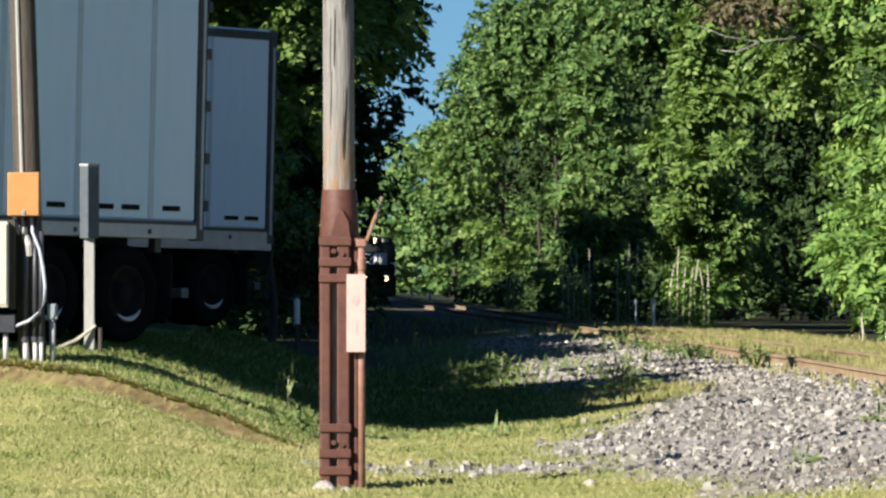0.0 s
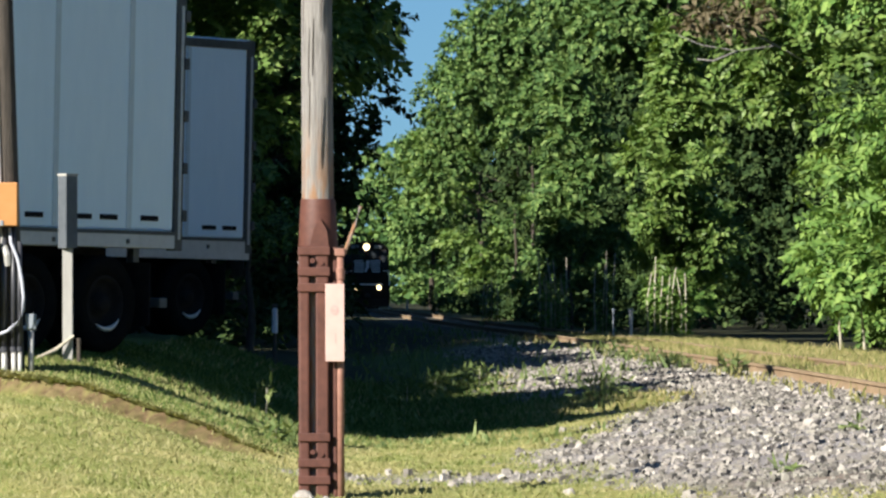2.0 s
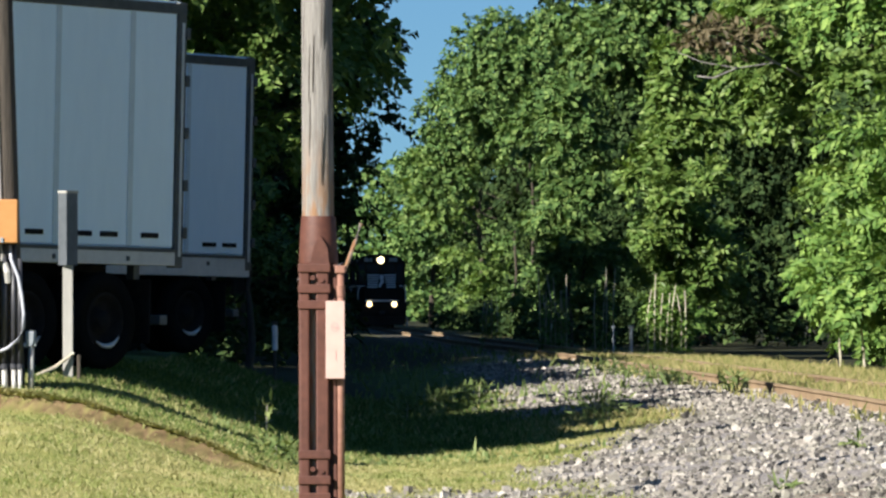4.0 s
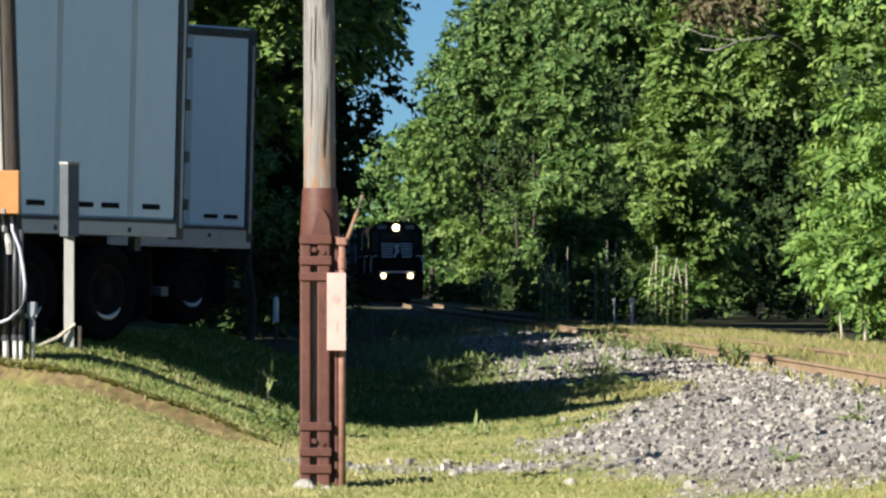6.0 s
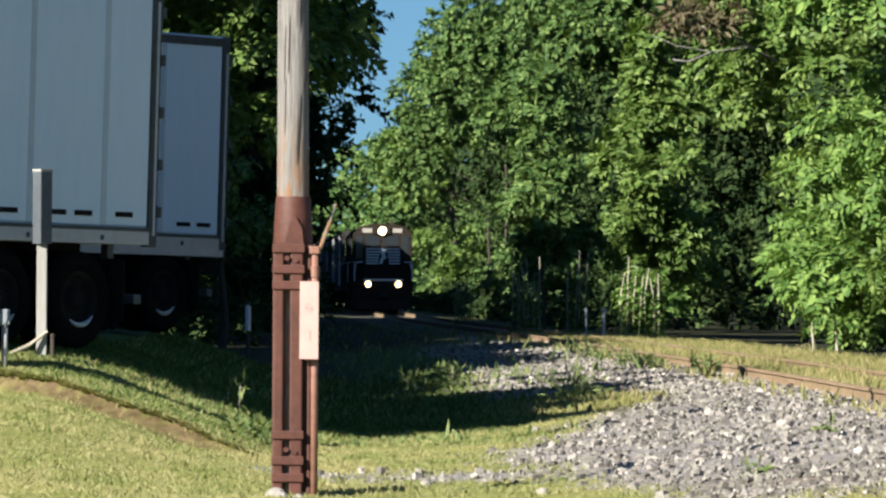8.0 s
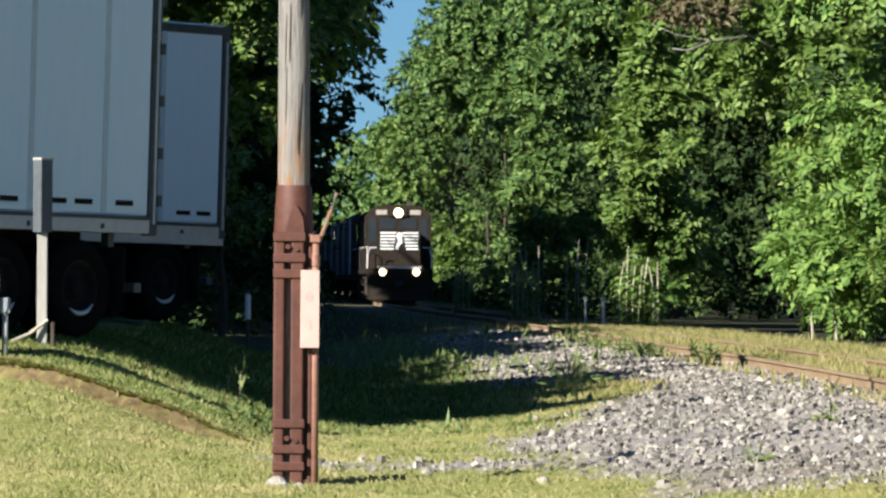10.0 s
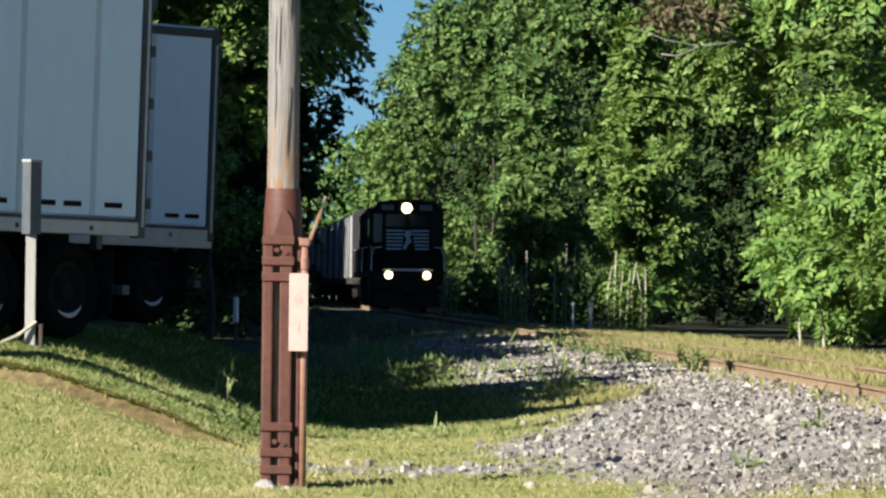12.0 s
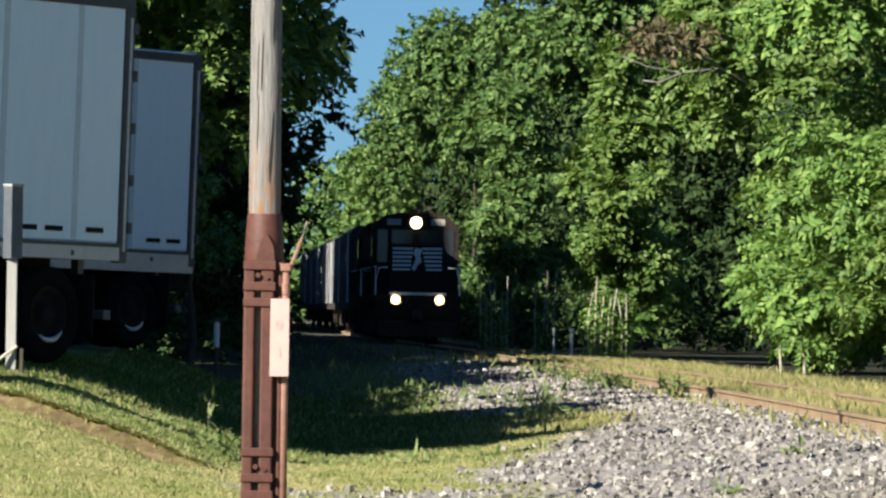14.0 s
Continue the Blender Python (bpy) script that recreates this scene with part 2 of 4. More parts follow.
M_BOARD = surface("pale_number_board", (0.30, 0.28, 0.24), (0.42, 0.40, 0.35), 0.5, 0, 9, 2, None, 0.0)


# ---------------------------------------------------------------- mesh helpers
def mesh_object(name, bm, material, parent=None, label="", smooth=False):
    me = bpy.data.meshes.new(name)
    bm.to_mesh(me)
    bm.free()
    me.materials.append(material)
    if smooth:
        for p in me.polygons:
            p.use_smooth = True
    ob = new(name, me)
    if parent:
        ob.parent = parent
    if label:
        ob["label"] = label
    return ob


def part(name, bm, material, parent, label="", smooth=False):
    return mesh_object(name, bm, material, parent, label, smooth)


def add_box(bm, x0, x1, y0, y1, z0, z1, bevel=0.0):
    r = bmesh.ops.create_cube(bm, size=1.0)
    vs = r["verts"]
    for v in vs:
        v.co = Vector(((x0 + x1) / 2 + v.co.x * (x1 - x0), (y0 + y1) / 2 + v.co.y * (y1 - y0), (z0 + z1) / 2 + v.co.z * (z1 - z0)))
    if bevel:
        es = list({e for v in vs for e in v.link_edges})
        bmesh.ops.bevel(bm, geom=es, offset=bevel, segments=2, affect="EDGES", profile=0.6)
    return bm


def box(x0, x1, y0, y1, z0, z1, bevel=0.0):
    return add_box(bmesh.new(), x0, x1, y0, y1, z0, z1, bevel)


def add_tube(bm, pts, radii, n=10, cap=True):
    """A tapered tube along points."""
    rings = []
    pts = [Vector(p) for p in pts]
    for i, p in enumerate(pts):
        d = (pts[min(i + 1, len(pts) - 1)] - pts[max(i - 1, 0)]).normalized()
        a = d.cross(Vector((0, 0, 1)) if abs(d.z) < 0.95 else Vector((1, 0, 0))).normalized()
        b = d.cross(a)
        r = radii[i] if isinstance(radii, (list, tuple)) else radii
        rings.append([bm.verts.new(p + (a * math.cos(k * math.tau / n) + b * math.sin(k * math.tau / n)) * r) for k in range(n)])
    for q, s in zip(rings, rings[1:]):
        for k in range(n):
            bm.faces.new((q[k], q[(k + 1) % n], s[(k + 1) % n], s[k]))
    if cap:
        bm.faces.new(rings[0][::-1])
        bm.faces.new(rings[-1])
    bmesh.ops.recalc_face_normals(bm, faces=bm.faces[:])
    return bm


def tube(pts, radii, n=10):
    return add_tube(bmesh.new(), pts, radii, n)


def add_prism(bm, outline, axis, a, b):
    """Extrudes an outline of (u, v) from a to b along axis 'x' or 'y' (u, v are then y, z or x, z)."""
    put = (lambda u, v, w: (w, u, v)) if axis == "x" else (lambda u, v, w: (u, w, v))
    lo = [bm.verts.new(put(u, v, a)) for u, v in outline]
    hi = [bm.verts.new(put(u, v, b)) for u, v in outline]
    k = len(outline)
    for i in range(k):
        bm.faces.new((lo[i], lo[(i + 1) % k], hi[(i + 1) % k], hi[i]))
    bm.faces.new(lo[::-1])
    bm.faces.new(hi)
    bmesh.ops.recalc_face_normals(bm, faces=bm.faces[:])
    return bm


def thing(name, m, label, category, group="", kind=""):
    ob = new(name)
    ob.matrix_basis = m
    return tagged(ob, label, category, group, kind)


def raw_mesh(name, verts, faces, material, smooth=False):
    me = bpy.data.meshes.new(name)
    me.from_pydata(verts.tolist() if hasattr(verts, "tolist") else verts, [], faces.tolist() if hasattr(faces, "tolist") else faces)
    me.materials.append(material)
    if smooth:
        me.polygons.foreach_set("use_smooth", [True] * len(me.polygons))
    me.update()
    return me


# ---------------------------------------------------------------- lie of the land
def step(a, b, x):
    t = np.clip((x - a) / (b - a), 0, 1)
    return t * t * (3 - 2 * t)


LINE_Y = np.arange(-400.0, 1601.0)
LINE_X = np.interp(LINE_Y, [-400, 0, 76, 103, 155, 219, 236, 278, 320, 361, 403, 454, 700, 1600], [7.4, 6.9, 6.05, 5.5, 4.15, 1.95, 1.5, 0.57, -0.47, -1.5, -2.8, -4.75, -18.0, -80])
LINE_X = np.convolve(np.pad(LINE_X, 20, "edge"), np.ones(41) / 41, "valid")
RAIL_TOP = 0.70


def track_x(y):
    return np.interp(y, LINE_Y, LINE_X)


def cut_line(x):
    """The worn terrace edge across the bank: its distance ahead at x."""
    return 58.8 - 0.78 * (x + 2.0)


def wave(x, y, s, seed):
    return (np.sin(x * 1.7 / s + seed) * np.cos(y * 1.3 / s + 2 * seed) + np.sin((x + y) * 2.9 / s + 3 * seed) * 0.5 + np.sin((x * 0.6 - y) * 4.7 / s) * 0.3) / 1.8


def land(x, y):
    x, y = np.asarray(x, float), np.asarray(y, float)
    t = track_x(y)
    z = 0.02 + 0 * x
    # the bank up to the lorry park
    side = step(-0.35, -3.7, x)
    ahead = step(46.0, 68.0, y) * (1 - 0.8 * step(86, 120, y))
    z = z + 1.16 * side * (0.12 + 0.88 * ahead) * step(40, 52, y)
    # terrace cut
    s = y - cut_line(x)
    fade = step(-1.0, -2.2, x) * step(-9, -6.5, x)
    z = z + fade * 0.14 * (step(-0.08, 0.08, s) - 0.5) * np.exp(-(s / 3.0) ** 2)
    # hollow between the bank and the line, then stone shoulder and ballast bed
    z = z + 0.16 * step(40, 75, y) * step(-3, -0.5, x)
    foot = step(t - 6.0, t - 2.3, x)
    z = z + 0.30 * foot * step(t + 40, t + 8, x)
    bed = step(t - 2.9, t - 1.62, x) * step(t + 3.1, t + 1.7, x)
    z = np.maximum(z, 0.54 * bed + z * (1 - bed))
    near = np.exp(-((y - 60) / 60.0) ** 2)
    z = z + (0.025 * wave(x, y, 1.1, 0.7) + 0.02 * wave(x, y, 0.45, 1.9)) * (0.3 + near) * (1 - bed)
    return z


def ground_z(x, y):
    return float(land(x, y))


def stone_share(x, y):
    """Where crushed stone lies."""
    t = track_x(y)
    w = 0.9 * wave(x, y, 1.6, 0.3)
    edge = np.interp(y, [50, 59, 65, 70, 76, 80, 84, 95, 130], [-4.3, -5.3, -4.6, -3.75, -2.9, -2.6, -4.4, -4.4, -3.5])
    a = step(t + edge - 0.5, t + edge + 0.5, x + w * 0.45) * step(t + 2.6, t + 1.9, x)
    path = step(-1.6, -0.8, x) * np.exp(-((y - 56.0 - 0.25 * w) / 0.9) ** 2) * 0.95
    grassy = step(44, 49, y) * np.maximum(1 - step(140, 165, y), step(t - 2.4, t - 1.9, x))
    return np.clip(np.maximum(a, path) * grassy, 0, 1)


def shaded_green_share(x, y):
    """Where the grass is greener, beyond the worn edge, and coloured darker for the hollow's shade."""
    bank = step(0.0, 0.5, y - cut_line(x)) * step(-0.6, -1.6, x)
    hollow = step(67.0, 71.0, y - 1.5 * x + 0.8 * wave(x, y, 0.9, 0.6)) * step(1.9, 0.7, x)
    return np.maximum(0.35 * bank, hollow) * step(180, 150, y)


def build_ground():
    xs = np.unique(np.concatenate([np.array([-1500, -600, -250, -120, -60, -35, -22, -16]), np.arange(-13, -6, 0.5), np.arange(-6, 9, 0.09),
                                   np.arange(9, 16, 0.5), np.array([18, 24, 35, 60, 120, 250, 600, 1500])]))
    ys = np.unique(np.concatenate([np.array([-600, -200, -60, -20, 0, 15, 28, 36]), np.arange(40, 76, 0.16), np.arange(76, 120, 0.5),
                                   np.arange(120, 260, 2.5), np.arange(260, 700, 12), np.array([800, 1000, 1300, 1600, 2200, 3200, 4500])]))
    gx, gy = np.meshgrid(xs, ys)
    gz = land(gx, gy)
    nx, ny = len(xs), len(ys)
    verts = np.stack([gx, gy, gz], -1).reshape(-1, 3)
    i = (np.arange(ny - 1)[:, None] * nx + np.arange(nx - 1)[None]).reshape(-1)
    faces = np.stack([i, i + 1, i + nx + 1, i + nx], -1)
    me = raw_mesh("ground", verts, faces, M_GROUND, True)
    s = gy - cut_line(gx)
    dirt = step(-1.0, -2.0, gx) * step(-8, -6, gx) * (0.65 * step(-0.55, -0.2, s + 0.4 * wave(gx, gy, 0.5, 2.0)) + 0.35 * step(-0.12, -0.04, s)) * step(0.17, 0.11, s)
    right = step(0, 4, gx) * step(54, 50, gy) * 0.7 * (0.5 + 0.5 * wave(gx, gy, 0.8, 1.0))
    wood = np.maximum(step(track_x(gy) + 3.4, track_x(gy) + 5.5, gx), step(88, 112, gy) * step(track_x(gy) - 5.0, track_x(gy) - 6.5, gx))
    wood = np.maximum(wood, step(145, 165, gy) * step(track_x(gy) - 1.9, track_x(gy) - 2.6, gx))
    # far track bed blended dark, the trees' shade put into its colour
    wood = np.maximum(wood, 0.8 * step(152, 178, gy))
    cover = np.stack([stone_share(gx, gy), np.clip(dirt + right, 0, 1), wood, 1 - shaded_green_share(gx, gy)], -1).reshape(-1, 4)
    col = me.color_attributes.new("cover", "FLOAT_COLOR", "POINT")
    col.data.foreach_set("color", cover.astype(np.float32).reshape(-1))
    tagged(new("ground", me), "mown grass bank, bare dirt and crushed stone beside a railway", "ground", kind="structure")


build_ground()


# ---------------------------------------------------------------- railway track
def build_track():
    track = thing("railway_track", pose(0, 0, 0), "single railway track with rusty rails on weedy stone ballast", "track", kind="structure")
    prof = [(-0.07, -0.17), (0.07, -0.17), (0.07, -0.155), (0.012, -0.13), (0.012, -0.045), (0.037, -0.035), (0.037, 0), (-0.037, 0), (-0.037, -0.035), (-0.012, -0.045), (-0.012, -0.13), (-0.07, -0.155)]
    ys = np.concatenate([np.arange(-60, 240, 4.0), np.arange(240, 900, 15.0)])
    for off in (-0.755, 0.755):
        verts, faces = [], []
        for j, y in enumerate(ys):
            for u, v in prof:
                verts.append((float(track_x(y)) + off + u, float(y), RAIL_TOP + v))
        k = len(prof)
        for j in range(len(ys) - 1):
            for q in range(k):
                faces.append((j * k + q, j * k + (q + 1) % k, (j + 1) * k + (q + 1) % k, (j + 1) * k + q))
        ob = new("rail", raw_mesh("rail", verts, faces, M_RAIL))
        ob.parent = track
    bm = box(-1.28, 1.28, -0.11, 0.11, -0.34, -0.172, 0.012)
    first = part("sleeper", bm, M_TIE, track)
    rng = random.Random(4)
    spots = [54 + 0.53 * k for k in range(200)]
    for k, y in enumerate(spots):
        ob = first if k == 0 else new("sleeper", first.data)
        ob.parent = track
        slope = math.degrees(math.atan(float(track_x(y + 1) - track_x(y - 1)) / 2))
        ob.matrix_basis = pose(float(track_x(y)) + rng.uniform(-0.05, 0.05), y, RAIL_TOP + rng.uniform(-0.012, 0.0), 0, 0, -slope + rng.uniform(-1, 1))


build_track()


# ---------------------------------------------------------------- box trailers
def ring_tube(x, y, z, R, r):
    """The lower stretch of a thin upright ring, its axle along y."""
    return add_tube(bmesh.new(), [(x + R * math.cos(a), y, z + R * math.sin(a)) for a in [radians(-128 + 9 * k) for k in range(11)]], [r * (0.15 + 0.85 * math.sin(math.pi * k / 10)) for k in range(11)], 6, False)


def build_trailer(name, m, label, first_seam=-0.85, length=16.15, rail_drop=0.0):
    t = thing(name, m, label, "trailer", "parked trailers")
    w, z0, z1 = 2.6, 1.10, 3.86
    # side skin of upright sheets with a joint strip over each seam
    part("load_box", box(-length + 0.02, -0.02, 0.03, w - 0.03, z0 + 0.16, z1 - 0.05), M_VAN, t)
    seams = [-0.12] + [first_seam - 1.2 * k for k in range(13)]
    for k, a in enumerate(seams):
        b = seams[k + 1] if k + 1 < len(seams) else -length + 0.1
        if b >= a or b < -length:
            continue
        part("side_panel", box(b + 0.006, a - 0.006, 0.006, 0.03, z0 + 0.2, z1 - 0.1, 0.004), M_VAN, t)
        if k:
            part("seam_strip", box(a - 0.04, a + 0.04, -0.004, 0.012, z0 + 0.2, z1 - 0.1, 0.003), M_SEAM, t, "greyer seam strip")
        for c in (0.33, 0.75) if k else ((0.39,) if first_seam > -1 else (0.30, 0.72)):
            part("vent_slot", box(a - c - 0.14, a - c + 0.14, -0.006, 0.008, z0 + 0.285, z0 + 0.34, 0.002), M_CHASSIS, t, "black vent slot")
    part("top_rail", box(-length, 0, -0.012, w + 0.012, z1 - 0.11, z1, 0.012), M_VAN_DARK, t, "dark top rail")
    part("roof", box(-length + 0.03, -0.03, 0.03, w - 0.03, z1, z1 + 0.025, 0.01), M_VAN, t)
    part("bottom_rail", box(-length, 0, -0.012, w + 0.012, z0 - rail_drop, z0 + 0.15, 0.01), M_VAN_RAIL, t, "grey bottom rail")
    part("rail_lip", box(-length, -0.1, -0.024, -0.012, z0 + 0.142, z0 + 0.182, 0.003), M_VAN_DARK, t)
    for k in range(14):
        part("marker_lamp", box(-0.9 - k * 1.2, -0.86 - k * 1.2, -0.03, -0.012, z0 + 0.04, z0 + 0.09, 0.004), M_VAN_DARK, t)
    for y in (-0.014, w - 0.1):
        part("corner_post", box(-0.11, 0.03, y, y + 0.114, z0 - 0.02, z1 + 0.015, 0.015), M_VAN_DARK, t, "dark rear corner post")
        part("post_strip", box(-0.055, -0.015, y - 0.008, y + 0.122, z0 + 0.1, z1 - 0.2, 0.003), M_VAN_RAIL, t, "grey strip on the corner post")
    for z in (1.45, 1.95, 2.5, 3.05, 3.55):
        part("door_hinge", box(0.0, 0.075, -0.035, 0.06, z - 0.06, z + 0.06, 0.012), M_VAN_DARK, t, "black door hinge")
    for y in (0.1, w / 2 + 0.01):
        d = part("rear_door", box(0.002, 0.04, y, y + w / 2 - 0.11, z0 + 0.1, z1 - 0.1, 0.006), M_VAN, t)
        for q in (0.3, 0.75):
            part("lock_rod", tube([(0.06, y + q, z0 + 0.05), (0.06, y + q, z1 - 0.12)], 0.018, 8), M_GALV, d)
    # running gear
    for y in (0.75, w - 0.85):
        part("frame_rail", box(-4.6, -0.3, y, y + 0.1, 0.78, z0, 0.01), M_CHASSIS, t)
    part("under_guard", box(-0.16, -0.04, 0.12, w - 0.12, 0.48, 0.58, 0.012), M_STEEL_DARK, t, "dark rear impact bar")
    for y in (0.5, w - 0.6):
        part("guard_upright", box(-0.15, -0.05, y, y + 0.1, 0.52, z0, 0.01), M_STEEL_DARK, t)
    for x in (-1.15, -2.42):
        part("axle", tube([(x, 0.15, 0.51), (x, w - 0.15, 0.51)], 0.075, 10), M_CHASSIS, t)
        for y0, y1 in ((0.02, 0.30), (0.33, 0.61), (w - 0.61, w - 0.33), (w - 0.30, w - 0.02)):
            bm = bmesh.new()
            prof = [(0.30, y0 + 0.03), (0.46, y0), (0.505, y0 + 0.05), (0.51, (y0 + y1) / 2), (0.505, y1 - 0.05), (0.46, y1), (0.30, y1 - 0.03)]
            rings = [[bm.verts.new((x + r * math.cos(k * math.tau / 28), yy, 0.51 + r * math.sin(k * math.tau / 28))) for k in range(28)] for r, yy in prof]
            for q, s in zip(rings, rings[1:] + rings[:1]):
                for k in range(28):
                    bm.faces.new((q[k], q[(k + 1) % 28], s[(k + 1) % 28], s[k]))
            bmesh.ops.recalc_face_normals(bm, faces=bm.faces[:])
            ty = part("tyre", bm, M_RUBBER, t, "", True)
            edge = y0 if y0 < 1.3 else y1
            sgn = 1 if y0 < 1.3 else -1
            bm = bmesh.new()
            prof = [(0.30, edge + sgn * 0.03), (0.27, edge + sgn * 0.02), (0.25, edge + sgn * 0.10), (0.12, edge + sgn * 0.13), (0.10, edge + sgn * 0.04), (0.02, edge + sgn * 0.03)]
            rings = [[bm.verts.new((x + r * math.cos(k * math.tau / 24), yy, 0.51 + r * math.sin(k * math.tau / 24))) for k in range(24)] for r, yy in prof]
            for q, s in zip(rings, rings[1:]):
                for k in range(24):
                    bm.faces.new((q[k], q[(k + 1) % 24], s[(k + 1) % 24], s[k]))
            bm.faces.new(rings[-1])
            bmesh.ops.recalc_face_normals(bm, faces=bm.faces[:])
            # disc coloured black for the shade under the load box
            part("rim", bm, M_CHASSIS, ty, "wheel disc darkened for the shade under the trailer", True)
            # white arc in place of the light caught by the rim's lower edge
            part("rim_light", ring_tube(x, edge + sgn * 0.012, 0.51, 0.262, 0.028), M_RIM_LIGHT, ty, "white arc standing in for light on the lower rim", True)
    for y in (0.03, w - 0.63):
        part("mud_flap", box(-0.45, -0.435, y, y + 0.6, 0.28, 0.95, 0.004), M_CHASSIS, t)
    for y in (0.45, w - 0.57):
        part("landing_leg", box(-length + 2.7, -length + 2.82, y, y + 0.12, 0.06, z0, 0.01), M_CHASSIS, t)
        part("landing_foot", box(-length + 2.62, -length + 2.9, y - 0.06, y + 0.18, 0.0, 0.06, 0.01), M_CHASSIS, t)
    part("cross_member", box(-8.6, -8.2, 0.1, w - 0.1, 0.9, z0, 0.01), M_CHASSIS, t)
    return t


LEAN = pose(0, 0, 0, 0, 1.3, 0)
build_trailer("box_trailer", pose(-2.57, 66.7, 1.115) @ LEAN @ pose(0, 0, 0, 0, 0, 53.3), "white box trailer with panelled sides parked on the bank")
build_trailer("box_trailer", pose(-2.28, 83.0, 1.18) @ LEAN @ pose(0, 0, 0, 0, 0, 53.3), "white box trailer parked beyond the first one", -1.32, 16.15, 0.10)


# ---------------------------------------------------------------- strengthened utility pole
def build_pole():
    x, y = -0.85, 52.0
    g = ground_z(x, y)
    p = thing("utility_pole", pose(x, y, g), "weathered wooden utility pole braced with rust-brown steel", "utility pole")
    rng = random.Random(3)
    pts = [(0.01 - 0.002 * k, 0, -0.3 + 0.45 * k) for k in range(24)]
    part("wood_pole", tube(pts, [0.139 - 0.0012 * k for k in range(24)], 22), M_POLE, p, "grey weathered wood with splits", True)
    for k in range(9):
        a, z = -math.pi / 2 + rng.uniform(-1.1, 0.9), rng.uniform(2.6, 4.0)
        part("split", tube([(0.005 + 0.138 * math.cos(a + 0.02 * q), 0.138 * math.sin(a + 0.02 * q), z + 0.16 * q) for q in range(4)], [0.002, 0.005, 0.004, 0.002], 5), M_POLE_DARK, p)
    top = 2.50 - g
    # bell-shaped collar
    prof = [(0.139, top + 0.02), (0.143, top), (0.155, top - 0.2), (0.162, top - 0.36), (0.160, top - 0.375), (0.145, top - 0.37)]
    bm = bmesh.new()
    rings = [[bm.verts.new((r * math.cos(k * math.tau / 28), r * math.sin(k * math.tau / 28), z)) for k in range(28)] for r, z in prof]
    for q, s in zip(rings, rings[1:]):
        for k in range(28):
            bm.faces.new((q[k], q[(k + 1) % 28], s[(k + 1) % 28], s[k]))
    bmesh.ops.recalc_face_normals(bm, faces=bm.faces[:])
    col = part("collar", bm, M_RUST, p, "rust-brown steel collar", True)
    bm = bmesh.new()
    add_prism(bm, [(-0.07, top - 0.38), (0.09, top - 0.38), (0.075, top - 0.24), (0.02, top - 0.14), (-0.03, top - 0.22)], "y", -0.176, -0.15)
    part("collar_tongue", bm, M_RUST, col)
    # folded steel brace: two ribs joined by a web
    lo, hi = -0.2, top - 0.375
    part("brace_web", box(-0.15, 0.15, -0.115, -0.10, lo, hi, 0.004), M_RUST, p)
    part("brace_rib", box(-0.155, -0.072, -0.20, -0.10, lo, hi, 0.014), M_RUST, p)
    part("brace_rib", box(-0.018, 0.085, -0.20, -0.10, lo, hi, 0.014), M_RUST, p)
    part("brace_flange", box(0.125, 0.155, -0.16, 0.10, lo, hi, 0.008), M_RUST, p)
    part("brace_flange", box(-0.160, -0.150, -0.14, 0.12, lo, hi, 0.004), M_RUST, p)
    for z in (hi - 0.03, hi - 0.20, hi - 0.33, 0.55 - g + 0.02, 0.36 - g, 0.22 - g):
        part("strap", box(-0.163, 0.10, -0.218, -0.19, z - 0.035, z + 0.035, 0.008), M_RUST, p)
    for z in (hi - 0.11, 0.45 - g):
        part("bolt", tube([(-0.045, -0.19, z), (-0.045, -0.225, z)], 0.022, 8), M_RUST, p)
        part("bolt", tube([(0.03, -0.19, z - 0.02), (0.03, -0.215, z - 0.02)], 0.018, 8), M_RUST, p)
    # conduit with its cap, arm and marker plate
    c = part("conduit", tube([(0.182, -0.13, -0.2), (0.180, -0.13, 1.0), (0.178, -0.13, 2.09 - g)], 0.034, 14), M_RUST_PALE, p, "faded rust-coloured conduit", True)
    part("conduit_cap", box(0.135, 0.222, -0.18, -0.08, 2.05 - g, 2.115 - g, 0.014), M_RUST_PALE, c)
    part("coupling", tube([(0.179, -0.13, 1.86 - g), (0.179, -0.13, 1.95 - g)], 0.042, 14), M_RUST_PALE, c)
    part("angled_arm", tube([(0.215, -0.13, 2.07 - g), (0.30, -0.13, 2.30 - g), (0.352, -0.13, 2.46 - g)], 0.017, 8), M_POLE, c, "grey weathered angled rod")
    s = part("marker_plate", box(0.062, 0.216, -0.236, -0.222, 1.19 - g, 1.825 - g, 0.004), M_SIGN, p, "sun-faded pinkish white marker plate")
    part("marker_edge", box(0.205, 0.2165, -0.23, -0.17, 1.195 - g, 1.82 - g, 0.002), M_SIGN, s)
    bm = bmesh.new()
    for k in range(14):
        a, b = k * math.tau / 14, (k + 1) * math.tau / 14
        q = [(0.137 + r * math.cos(w), -0.2385, 1.61 - g + r * 1.2 * math.sin(w)) for r, w in ((0.034, a), (0.034, b), (0.022, b), (0.022, a))]
        bm.faces.new([bm.verts.new(v) for v in q])
    part("print_mark", bm, M_SIGN_MARK, s)
    part("print_mark", box(0.118, 0.156, -0.2395, -0.2375, 1.600 - g, 1.616 - g), M_SIGN_MARK, s)
    part("print_mark", box(0.140, 0.148, -0.2395, -0.2375, 1.34 - g, 1.42 - g), M_SIGN_MARK, s)


build_pole()


